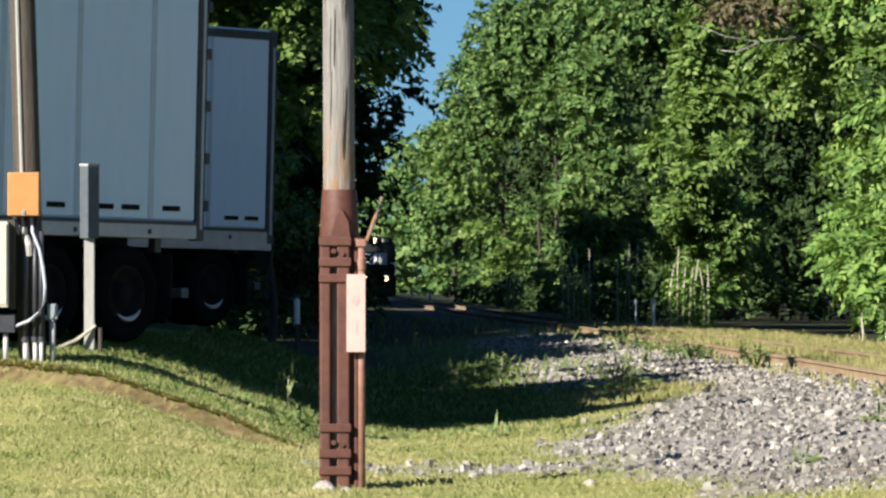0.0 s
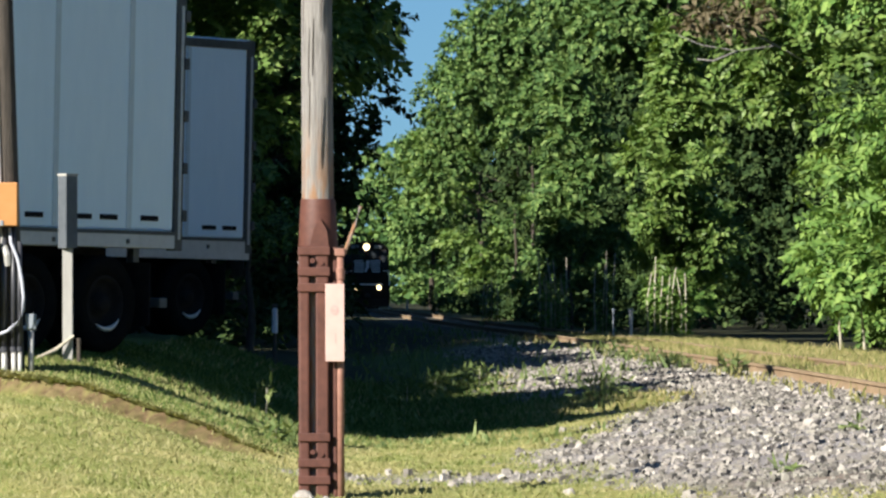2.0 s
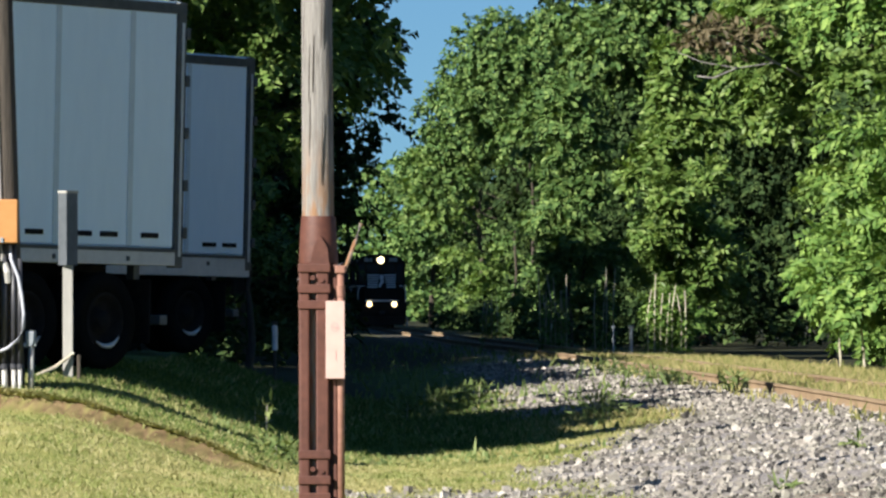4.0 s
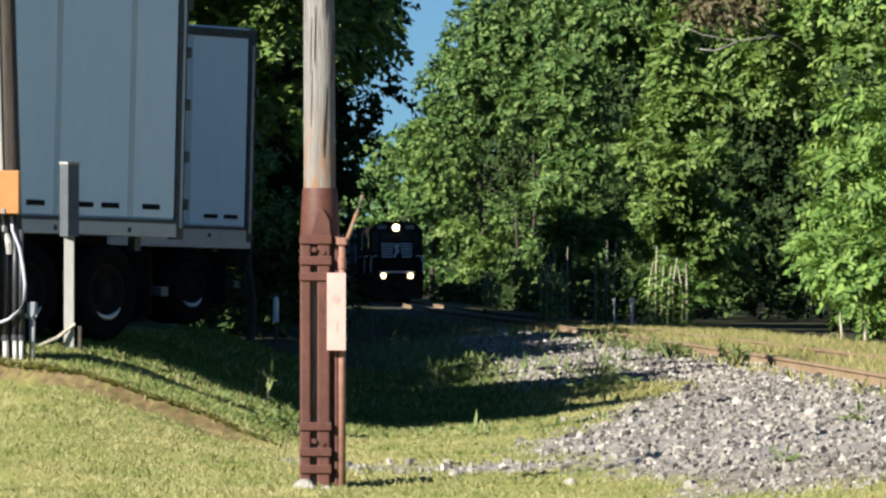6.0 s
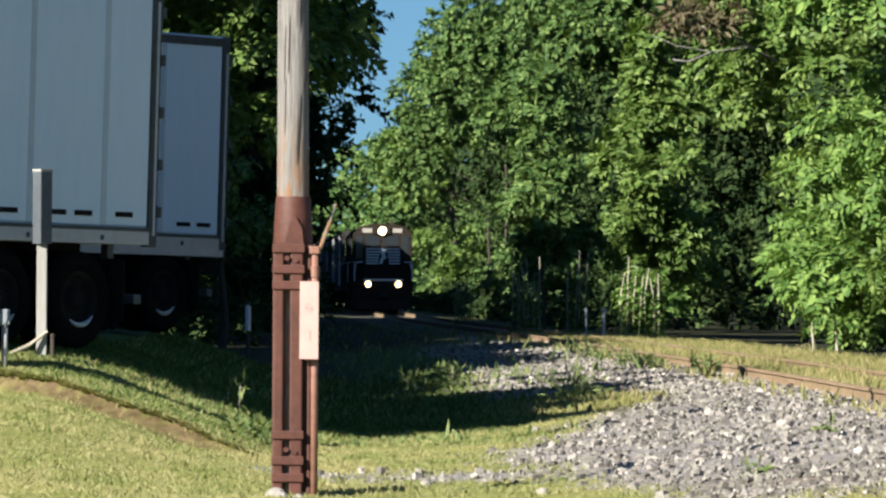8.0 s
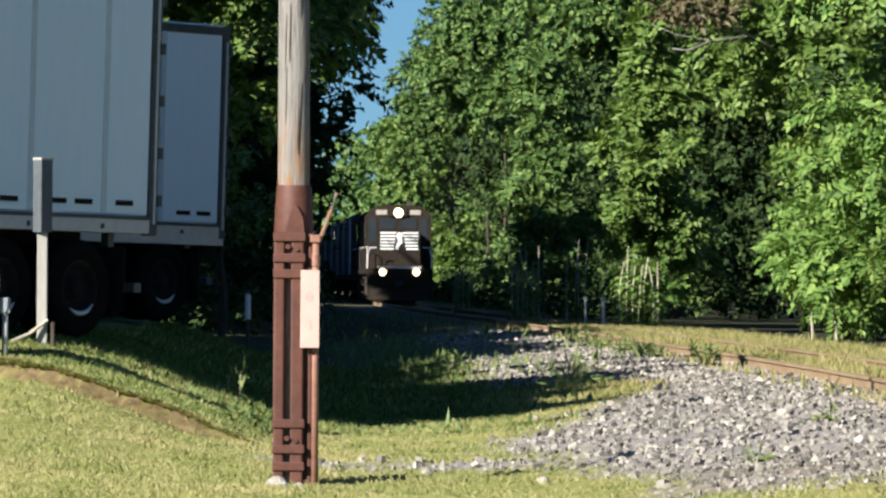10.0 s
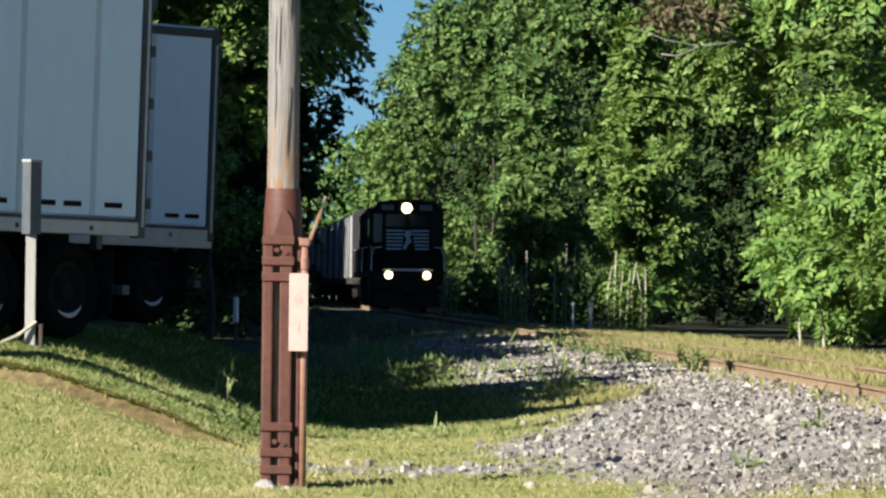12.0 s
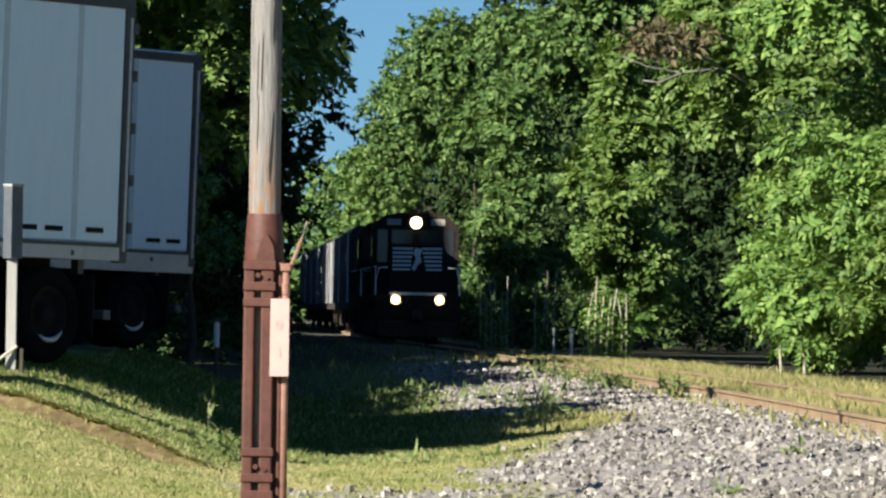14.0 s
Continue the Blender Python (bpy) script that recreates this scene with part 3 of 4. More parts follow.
# ---------------------------------------------------------------- service pole with boxes and conduits
def build_service_pole():
    x, y = -3.97, 61.0
    g = ground_z(x, y)
    p = thing("service_pole", pose(x, y, g), "dark wooden pole with orange box, cabinet and conduits", "utility pole")
    part("wood_pole", tube([(0.028 - 0.029 * 0.5 * k, 0, -0.4 + 0.5 * k) for k in range(20)], [0.135 - 0.001 * k for k in range(20)], 18), M_POLE_DARK, p, "dark creosoted wood", True)
    part("ground_wire_mould", tube([(-0.06 - 0.0145 * k, -0.135, 2.2 + 0.5 * k - g) for k in range(10)], 0.018, 8), M_POST, p, "pale grey moulding")
    o = part("junction_box", box(-0.20, 0.107, -0.36, -0.13, 2.395 - g, 2.815 - g, 0.012), M_ORANGE, p, "orange metal box")
    part("box_lid", box(-0.193, 0.10, -0.372, -0.358, 2.402 - g, 2.808 - g, 0.006), M_ORANGE, o)
    part("box_hasp", box(-0.06, -0.03, -0.385, -0.37, 2.40 - g, 2.45 - g, 0.004), M_GALV, o)
    c = part("meter_cabinet", box(-0.62, -0.19, -0.40, -0.08, 1.52 - g, 2.345 - g, 0.015), M_CREAM, p, "cream metal cabinet")
    part("cabinet_door", box(-0.60, -0.205, -0.412, -0.398, 1.55 - g, 2.32 - g, 0.006), M_CREAM, c)
    part("cabinet_side", box(-0.19, -0.13, -0.26, -0.10, 1.50 - g, 2.36 - g, 0.008), M_POLE_DARK, p)
    part("lower_box", box(-0.62, -0.13, -0.30, -0.10, 1.28 - g, 1.46 - g, 0.01), M_CONDUIT_DARK, p, "black splice box")
    for dx, r, z1, low in ((-0.035, 0.030, 2.39, M_CONDUIT), (0.055, 0.024, 2.39, M_CONDUIT), (0.115, 0.022, 2.25, M_CONDUIT)):
        part("conduit", tube([(dx, -0.2, 1.22 - g), (dx, -0.2, z1 - g)], r, 12), M_CONDUIT_DARK, p, "black conduit", True)
        part("conduit_base", tube([(dx + 0.004, -0.2, -0.15), (dx, -0.2, 1.225 - g)], r * 0.95, 12), low, p, "pale grey conduit", True)
        part("clamp", tube([(dx, -0.2, 1.19 - g), (dx, -0.2, 1.24 - g)], r * 1.5, 12), M_CONDUIT_DARK, p)
    part("conduit_base", tube([(-0.225, -0.22, -0.1), (-0.225, -0.22, 1.30 - g)], 0.026, 10), M_CONDUIT, p, "pale grey conduit", True)
    part("conduit_elbow", tube([(-0.035, -0.2, 2.2 - g), (-0.005, -0.22, 2.12 - g), (0.0, -0.2, 2.02 - g)], 0.04, 10), M_CONDUIT, p)
    part("cable", tube([(0.02, -0.22, 2.38 - g), (0.035, -0.24, 2.24 - g), (0.10, -0.25, 2.08 - g), (0.135, -0.25, 1.90 - g), (0.155, -0.26, 1.72 - g), (0.15, -0.26, 1.58 - g),
                        (0.10, -0.26, 1.47 - g), (0.0, -0.27, 1.39 - g), (-0.14, -0.27, 1.335 - g), (-0.25, -0.26, 1.31 - g)], 0.017, 10), M_CABLE, p, "looping grey cable", True)
    for k in range(4):
        part("wire_tail", tube([(-0.15 + 0.045 * k, -0.2, 2.39 - g), (-0.13 + 0.04 * k, -0.22, 2.30 - g), (-0.10 + 0.02 * k, -0.21, 2.22 - g)], 0.014, 7), (M_CONDUIT, M_CONDUIT_DARK)[k % 2], p)
    # short stub beside the pole
    gx, gy = x + 0.215, y - 0.1
    s = thing("ground_stub", pose(gx, gy, ground_z(gx, gy)), "short grey galvanised stub pipe in the grass", "pipe stub")
    part("pipe", tube([(0, 0, -0.1), (0, 0, 0.42)], 0.03, 12), M_CONDUIT, s, "", True)
    part("pipe_cap", box(-0.05, 0.05, -0.045, 0.045, 0.41, 0.56, 0.012), M_GALV, s)


build_service_pole()


def build_sign_post():
    x, y = -3.525, 63.2
    g = ground_z(x, y)
    p = thing("sign_post", pose(x, y, g), "pale wooden post with a grey metal channel sign seen edge-on", "sign post")
    part("post", box(-0.052, 0.048, -0.05, 0.05, -0.3, 2.32 - g, 0.008), M_POST, p, "pale painted wood")
    for nm, x0, x1, y0, y1, z0, z1, lab in (("channel_web", -0.085, 0.085, -0.055, -0.043, 2.20, 2.92, "dark grey steel"), ("channel_side", -0.085, -0.073, -0.043, 0.055, 2.20, 2.92, ""),
                                            ("channel_side", 0.073, 0.085, -0.043, 0.055, 2.20, 2.92, ""), ("cap", -0.09, 0.09, -0.06, 0.06, 2.918, 2.945, "white cap")):
        ob = part(nm, box(x0, x1, y0, y1, z0 - g, z1 - g, 0.004), M_POST if nm == "cap" else M_STEEL_DARK, p, lab)
        ob.matrix_basis = pose(0, -0.02, 0, 0, 0, 52)
    s = mesh_object("loose_stick", tube([(-0.30, -0.28, ground_z(x - 0.3, y - 0.3) - g + 0.02), (-0.12, -0.14, 0.10), (0.06, -0.06, 0.24)], [0.018, 0.02, 0.016], 7), M_STEM)
    s.matrix_basis = pose(x, y, g)
    tagged(s, "pale broken stick leaning on a post", "stick")
    gx, gy = x + 0.12, y - 0.3
    k = mesh_object("small_stake", tube([(0, 0, -0.1), (0.005, 0, 0.26)], 0.022, 7), M_BARK)
    k.matrix_basis = pose(gx, gy, ground_z(gx, gy))
    tagged(k, "short dark wooden stake in the grass", "stake")


build_sign_post()


# ---------------------------------------------------------------- foliage
def unit(a):
    return a / np.maximum(np.linalg.norm(a, axis=-1, keepdims=True), 1e-6)


def leaves(base, axis, normal, length, width):
    """Folded diamond leaves: four corners each."""
    side = unit(np.cross(axis, normal))
    up = np.cross(side, axis)
    L, W = length[:, None], width[:, None]
    mid = base + axis * L * 0.45
    v = np.stack([base, mid + side * W + up * W * 0.35, base + axis * L, mid - side * W + up * W * 0.35], 1)
    return v.reshape(-1, 3)


def leaf_object(name, verts, material, parent=None):
    faces = np.arange(len(verts)).reshape(-1, 4)
    ob = new(name, raw_mesh(name, verts, faces, material))
    if parent:
        ob.parent = parent
    return ob


def spray(rng, blobs, n, size, droop=0.45, flat=0.55):
    """Points and directions of n twigs on a set of round masses."""
    c = np.array([b[:3] for b in blobs])
    r = np.array([b[3] for b in blobs])
    i = rng.choice(len(blobs), n, p=r ** 2 / (r ** 2).sum())
    d = unit(rng.normal(size=(n, 3)))
    d[:, 2] = np.where(d[:, 2] < -0.3, -d[:, 2] * 0.6, d[:, 2])
    rad = r[i] * (0.45 + 0.6 * rng.random(n) ** 0.6)
    p = c[i] + d * rad[:, None] * np.array([1, 1, flat + 0.35])
    a = unit(d * 0.8 + rng.normal(size=(n, 3)) * 0.45 - np.array([0, 0, droop]))
    m = unit(d * 0.9 + np.array([0, 0, 0.45]) + rng.normal(size=(n, 3)) * 0.4)
    return p, a, m


def frond_verts(rng, p, a, m, size, pairs=4, wide=0.088, loose=0.12, stub=0.42):
    """Compound leaves or leafy twigs: leaves in pairs along a drooping stalk."""
    out = []
    n = len(p)
    L = size * (0.7 + 0.6 * rng.random(n))
    side = unit(np.cross(a, m))
    for k in range(pairs):
        u = 0.2 + 0.8 * k / pairs
        q = p + a * (L * u)[:, None] - np.array([0, 0, 1]) * (L * 0.28 * u * u)[:, None]
        for s in (-1, 1):
            ax = unit(a * 0.55 + side * s * 0.85 - np.array([0, 0, 0.25]) + rng.normal(size=(n, 3)) * loose)
            up = unit(m + rng.normal(size=(n, 3)) * loose)
            out.append(leaves(q, ax, up, L * stub * (1.15 - 0.5 * u), L * wide))
    return np.concatenate(out)


def crown_blobs(rng, R, z0, z1, count, r_lo, r_hi, clear=0, gaps=()):
    """gaps: hollows in the crown, from x0 to x1 and z0 to z1. clear: the side (-1 or 1) on which the low part of the crown draws back."""
    out = []
    while len(out) < count:
        u = rng.random()
        z = z0 + (z1 - z0) * u
        w = R * math.sqrt(max(0.08, 1 - (2 * abs(u - 0.42)) ** 2.4 * 0.8))
        a, q = rng.random() * math.tau, math.sqrt(rng.random())
        r = r_lo + (r_hi - r_lo) * rng.random()
        if clear and clear * w * q * math.cos(a) + r > R * ((0.15 + 1.5 * u) if clear < 0 else (0.3 + 2.2 * u)):
            continue
        bx = w * q * math.cos(a)
        if any(x0 - 0.6 * r < bx < x1 + 0.6 * r and g0 - 0.6 * r < z < g1 + 0.6 * r for x0, x1, g0, g1 in gaps):
            continue
        out.append((bx, w * q * math.sin(a), z, r))
    return out


def build_tree(x, y, R, H, label, material, low=0.12, style="plain", n=9000, size=0.28, seed=1, blobs=34, name="tree", big=1.0, clear=0, stout=1.0, extra=(), gaps=()):
    rng = np.random.default_rng(seed)
    g = ground_z(x, y)
    t = thing(name, pose(x, y, g), label, "tree", "trees along the line")
    trunk_r = (0.012 * H + 0.03) * stout
    bend = rng.normal(size=(8, 2)) * 0.01 * H
    pts = [(float(bend[k, 0]) * (k > 0), float(bend[k, 1]) * (k > 0), -0.3 + H * 0.85 * k / 7) for k in range(8)]
    part("trunk", tube(pts, [trunk_r * (1.25 - k * 0.15) for k in range(8)], 9), M_BARK, t, "", True)
    bl = crown_blobs(rng, R, H * low, H * 0.93, blobs, R * 0.18 * big, R * 0.35 * big, clear, gaps) + list(extra)
    for b in bl[:8] + list(extra):
        z = max(0.4, b[2] - 0.35 * math.hypot(b[0], b[1]))
        s = Vector((0, 0, min(z, H * 0.75)))
        e = Vector(b[:3])
        part("limb", add_tube(bmesh.new(), [s, s.lerp(e, 0.5) + Vector((0, 0, 0.15)), e], [trunk_r * 0.4, trunk_r * 0.25, 0.015], 5, False), M_BARK, t)
    p, a, m = spray(rng, bl, n, size)
    keep = p[:, 2] > 0.1
    p, a, m = p[keep], a[keep], m[keep]
    if style == "frond":
        v = frond_verts(rng, p, a, m, size)
    elif style == "twig":
        v = frond_verts(rng, p, a, m, size, 5, 0.125, 0.4, 0.38)
    else:
        v = leaves(p, a, m, size * (0.6 + 0.8 * rng.random(len(p))), size * (0.22 + 0.2 * rng.random(len(p))))
    leaf_object("crown", v, material, t)
    return t


GREEN, PALE, SHADED = M_LEAF, M_LEAF_PALE, M_LEAF_SHADED
# right-hand side of the line, from near to far
build_tree(11.9, 138, 3.1, 12, "tall pale green tree with drooping compound leaves", PALE, 0.05, "frond", 5600, 0.62, 11, 56)
build_tree(11.3, 121, 1.9, 4.4, "bright yellow-green bush at the wood's edge", M_LEAF_YELLOW, 0.1, "frond", 1500, 0.5, 10, 26, "bush")
build_tree(10.2, 143, 1.6, 3.6, "bushy pale green sapling at the wood's edge", PALE, 0.12, "frond", 1700, 0.5, 12, 24, "sapling")
vine_tree = build_tree(10.6, 163, 2.7, 13, "green tree with long drooping sprays", M_LEAF_YELLOW, 0.3, "frond", 4600, 0.7, 13, 32, stout=0.3, gaps=((-3.4, -0.4, 0.0, 5.2),))
build_tree(7.1, 172, 1.2, 9.0, "slender light green tree hung with vines", M_LEAF_YELLOW, 0.2, "frond", 3200, 0.6, 14, 30, stout=0.3)
build_tree(6.9, 169, 0.75, 1.9, "ferny green bush round dead stalks", PALE, 0.12, "frond", 420, 0.45, 42, 14, "bush")
build_tree(12.5, 185, 4.0, 15, "tall dense green broadleaf tree", SHADED, 0.2, "twig", 2400, 0.68, 15, 48, stout=0.4)
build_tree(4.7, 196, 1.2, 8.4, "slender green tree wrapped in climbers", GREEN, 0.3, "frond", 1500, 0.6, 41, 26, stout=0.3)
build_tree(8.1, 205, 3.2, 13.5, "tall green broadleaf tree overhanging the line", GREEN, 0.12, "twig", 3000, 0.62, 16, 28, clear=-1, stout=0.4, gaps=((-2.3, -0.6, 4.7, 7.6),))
build_tree(10.2, 225, 4.0, 16, "tall dark green broadleaf tree", SHADED, 0.1, "twig", 2200, 0.68, 17, 48)
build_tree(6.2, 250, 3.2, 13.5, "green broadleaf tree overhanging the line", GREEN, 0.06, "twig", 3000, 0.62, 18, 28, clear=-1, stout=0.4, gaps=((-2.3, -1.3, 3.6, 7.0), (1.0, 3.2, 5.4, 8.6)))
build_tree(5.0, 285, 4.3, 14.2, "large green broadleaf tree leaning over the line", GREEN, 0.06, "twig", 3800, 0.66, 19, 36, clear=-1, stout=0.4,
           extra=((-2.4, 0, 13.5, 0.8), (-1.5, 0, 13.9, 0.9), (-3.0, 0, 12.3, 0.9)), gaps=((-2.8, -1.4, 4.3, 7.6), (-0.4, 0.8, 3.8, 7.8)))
build_tree(9.0, 290, 4.5, 19, "large deep green broadleaf tree", SHADED, 0.1, "twig", 1800, 0.85, 20, 60)
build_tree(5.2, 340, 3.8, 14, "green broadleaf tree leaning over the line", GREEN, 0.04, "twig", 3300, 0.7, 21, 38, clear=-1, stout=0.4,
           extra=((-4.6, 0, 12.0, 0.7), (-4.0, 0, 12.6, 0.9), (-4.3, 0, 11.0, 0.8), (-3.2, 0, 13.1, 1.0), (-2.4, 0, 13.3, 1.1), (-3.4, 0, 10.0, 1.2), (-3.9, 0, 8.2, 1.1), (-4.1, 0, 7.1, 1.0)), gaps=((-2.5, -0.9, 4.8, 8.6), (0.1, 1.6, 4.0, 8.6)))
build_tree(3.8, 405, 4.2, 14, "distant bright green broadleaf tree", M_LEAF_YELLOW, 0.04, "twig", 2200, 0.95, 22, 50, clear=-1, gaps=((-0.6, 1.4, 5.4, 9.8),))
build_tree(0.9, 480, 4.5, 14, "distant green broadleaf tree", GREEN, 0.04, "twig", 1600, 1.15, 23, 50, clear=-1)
build_tree(14.5, 158, 3.5, 14, "tall green broadleaf tree deep in the wood", SHADED, 0.1, "twig", 1500, 0.75, 24, 50)
wood_tree = build_tree(16.0, 200, 4.5, 18, "tall dark broadleaf tree deep in the wood", SHADED, 0.05, "twig", 1100, 1.1, 25, 60)
for x, y in ((14.5, 245), (19.0, 238), (15.5, 300), (21.0, 285), (12.5, 335), (19.5, 345), (9.0, 385), (6.2, 445)):
    copy_thing(wood_tree, pose(x, y, ground_z(x, y), 0, 0, 31 * y))
# unseen copies of the wood towards the camera, added to block skylight
for k in range(5):
    x, y = 16.5 + 1.2 * (k % 3), 75 + 10.0 * k
    copy_thing(wood_tree, pose(x, y, ground_z(x, y), 0, 0, 57 * k))
for k, pts in enumerate(([(-0.4, -2.0, 6.9), (-1.6, -3.0, 7.5), (-2.6, -3.3, 7.35), (-3.5, -3.4, 7.5), (-4.1, -3.4, 7.75)], [(-2.6, -3.3, 7.35), (-3.2, -3.3, 7.1), (-3.6, -3.3, 7.15)],
                         [(-1.6, -3.0, 7.5), (-2.4, -3.2, 7.9), (-3.4, -3.2, 8.1)])):
    part("dead_branch", tube(pts, [0.03, 0.025, 0.02, 0.015, 0.008][:len(pts)], 6), M_POLE, vine_tree, "pale bare dead branch", True)
rng_dead = np.random.default_rng(91)
dead_p, dead_a, dead_m = spray(rng_dead, [(-3.6 + 0.35 * k, -3.0, 8.0 + 0.25 * math.sin(2 * k), 0.55) for k in range(5)], 420, 0.3)
leaf_object("withered_foliage", leaves(dead_p, dead_a, dead_m, 0.2 + 0.2 * rng_dead.random(420), 0.04 + 0.04 * rng_dead.random(420)), M_LEAF_BROWN, vine_tree)["label"] = "withered brown leaves"
# left-hand side, behind the lorry park
build_tree(-6.1, 150, 4.7, 15, "big overhanging tree with lit leaf sprays", M_LEAF_YELLOW, 0.34, "frond", 5600, 0.8, 31, 66,
           extra=((4.5, 0, 7.2, 0.55), (4.2, 0, 8.3, 0.7), (4.4, 0, 9.3, 0.8), (4.0, 0, 6.4, 0.5)))
build_tree(-3.4, 126, 1.0, 4.4, "leafy sapling behind the trailers", GREEN, 0.52, "frond", 170, 0.45, 36, 12, "sapling")
build_tree(-5.0, 172, 4.4, 17, "dark green broadleaf tree beside the line", SHADED, 0.05, "twig", 3400, 0.66, 32, 70, clear=1,
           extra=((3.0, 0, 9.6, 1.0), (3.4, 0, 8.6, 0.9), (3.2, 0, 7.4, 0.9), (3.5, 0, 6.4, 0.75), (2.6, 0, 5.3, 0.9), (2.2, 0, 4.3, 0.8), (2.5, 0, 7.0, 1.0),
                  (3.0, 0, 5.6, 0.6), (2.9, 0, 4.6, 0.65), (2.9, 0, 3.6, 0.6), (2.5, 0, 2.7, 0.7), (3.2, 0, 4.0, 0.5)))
build_tree(-7.2, 200, 4.4, 18, "dark green broadleaf tree beside the line", SHADED, 0.04, "plain", 8000, 0.5, 33, 70, clear=1)
build_tree(-8.2, 235, 4.4, 18, "dark green broadleaf tree beside the line", SHADED, 0.04, "plain", 7000, 0.6, 34, 70, clear=1)
build_tree(-10.6, 262, 3.6, 18, "dark green broadleaf tree beside the line", SHADED, 0.04, "plain", 6000, 0.65, 35, 70, clear=1)
build_tree(-10.6, 320, 4.2, 9, "dark green broadleaf tree beside the line", SHADED, 0.04, "plain", 5500, 0.7, 37, 70, clear=1)
build_tree(-12.2, 375, 5.0, 18, "dark green broadleaf tree beside the line", SHADED, 0.04, "plain", 5500, 0.75, 38, 70, clear=1)
build_tree(-14.5, 440, 5.2, 18, "distant green broadleaf tree", SHADED, 0.04, "plain", 5000, 0.9, 39, 70, clear=1)
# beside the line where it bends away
build_tree(-6.4, 246, 3.4, 14, "dark green broadleaf tree close to the line", SHADED, 0.03, "plain", 7000, 0.6, 53, 70)
build_tree(-11.4, 345, 4.4, 13, "dark green broadleaf tree beside the line", SHADED, 0.04, "plain", 5000, 0.75, 51, 70, clear=1)
build_tree(-13.2, 408, 5.0, 18, "dark green broadleaf tree beside the line", SHADED, 0.04, "plain", 5000, 0.8, 52, 70, clear=1)
# an unseen row past the lorry park, added so its shade fills the hollow
low_shade_row = [build_tree(-15.5, 61.5 + 4.0 * k, 3.5, (13.8, 13.9, 13.8)[k], "unseen leafy tree added past the lorry park for its shade", SHADED, 0.05, "plain", 4200, 0.9, 80 + k, 66) for k in range(3)]
low_shade_row.append(build_tree(-15.9, 97.5, 3.5, 14.6, "unseen leafy tree added past the lorry park for its shade", SHADED, 0.05, "plain", 4200, 0.9, 83, 66))
low_shade_row.append(build_tree(-15.9, 117.5, 3.7, 17.0, "unseen tall leafy tree added past the lorry park for its shade", SHADED, 0.05, "plain", 4600, 0.9, 84, 74))
for k in range(4, 21):
    if k in (10, 15):
        continue
    x, y = -15.5 - 0.4 * (k % 3), 57.5 + 4.0 * k
    copy_thing(low_shade_row[k % 3 if k < 10 else 3 if k < 15 or k > 17 else 4], pose(x, y, ground_z(x, y) - (1.7 if k < 10 else 0.0), 0, 0, 47 * k))
# unseen slender trees, added for the thin shadows on the stone
for k, (x, y, h) in enumerate(((-15.5, 70.0, 18.0), (-15.8, 74.5, 18.2), (-15.5, 80.2, 17.6))):
    build_tree(x, y, 0.42, h, "unseen slender tree added over the row to cast thin shadows", SHADED, 0.3, "plain", 1500, 0.45, 70 + k, 26, big=1.6)
# unseen inner row, added to close gaps in that shade
for k in range(9):
    x, y = -13.6 - 0.3 * (k % 2), 77.0 + 3.8 * k
    copy_thing(low_shade_row[k % 3], pose(x, y, ground_z(x, y) - 3.4, 0, 0, 83 * k + 20))
# unseen taller row, added to keep the line and left-hand trees in shade
tall_shade_row = [build_tree(-15 - 0.5 * k, 157 + 9.0 * k, 5.6, (21.5, 20.6, 19.3)[k], "unseen tall broadleaf tree added behind the lorry park for its shade", SHADED, 0.04, "plain", 3800, 1.45, 60 + k, 84) for k in range(3)]
for k in range(3, 30):
    if k in (13, 14):
        continue        # a gap where the sun falls on the line
    y = 157 + 9.0 * k
    x = float(track_x(y)) - 18.5 - 1.5 * (k % 2)
    copy_thing(tall_shade_row[2], pose(x, y, ground_z(x, y), 0, 0, 61 * k))


def build_far_wood():
    """The wood that closes the cutting, far off."""
    rng = np.random.default_rng(77)
    bl = []
    for _ in range(260):
        y = rng.uniform(560, 900)
        x = float(track_x(y)) + rng.uniform(-40, 40)
        bl.append((x, y, rng.uniform(0.5, 11.0 + 4.0 * rng.random()), rng.uniform(1.6, 3.2)))
    p, a, m = spray(rng, bl, 26000, 1.0)
    v = leaves(p, a, m, 1.1 * (0.6 + 0.8 * rng.random(len(p))), 0.35 + 0.25 * rng.random(len(p)))
    tagged(leaf_object("far_wood", v, M_LEAF), "far green wood closing the railway cutting", "woods", kind="stuff")
    bl = []
    for y in np.arange(206, 420, 1.1):
        t = float(track_x(y))
        bl.append((t + 7.2 + rng.uniform(-1, 4), y, 0.5 + rng.uniform(0, 2.2), rng.uniform(0.6, 1.1)))
    for y in np.arange(200, 420, 1.6):
        t = float(track_x(y))
        bl.append((t + 4.2 + rng.uniform(-0.4, 1.6), y, 0.2 + rng.uniform(0, 1.0), rng.uniform(0.4, 0.8)))
    for y in np.arange(150, 430, 2.0):
        t = float(track_x(y))
        bl.append((t - 6.0 - rng.uniform(0, 4), y, 0.4 + rng.uniform(0, 1.5), rng.uniform(0.6, 1.1)))
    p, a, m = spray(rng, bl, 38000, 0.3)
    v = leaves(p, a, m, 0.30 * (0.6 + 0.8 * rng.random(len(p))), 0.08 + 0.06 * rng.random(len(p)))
    tagged(leaf_object("undergrowth", v, M_LEAF_SHADED), "tangled dark green undergrowth along the wood's edge", "undergrowth", kind="stuff")


build_far_wood()


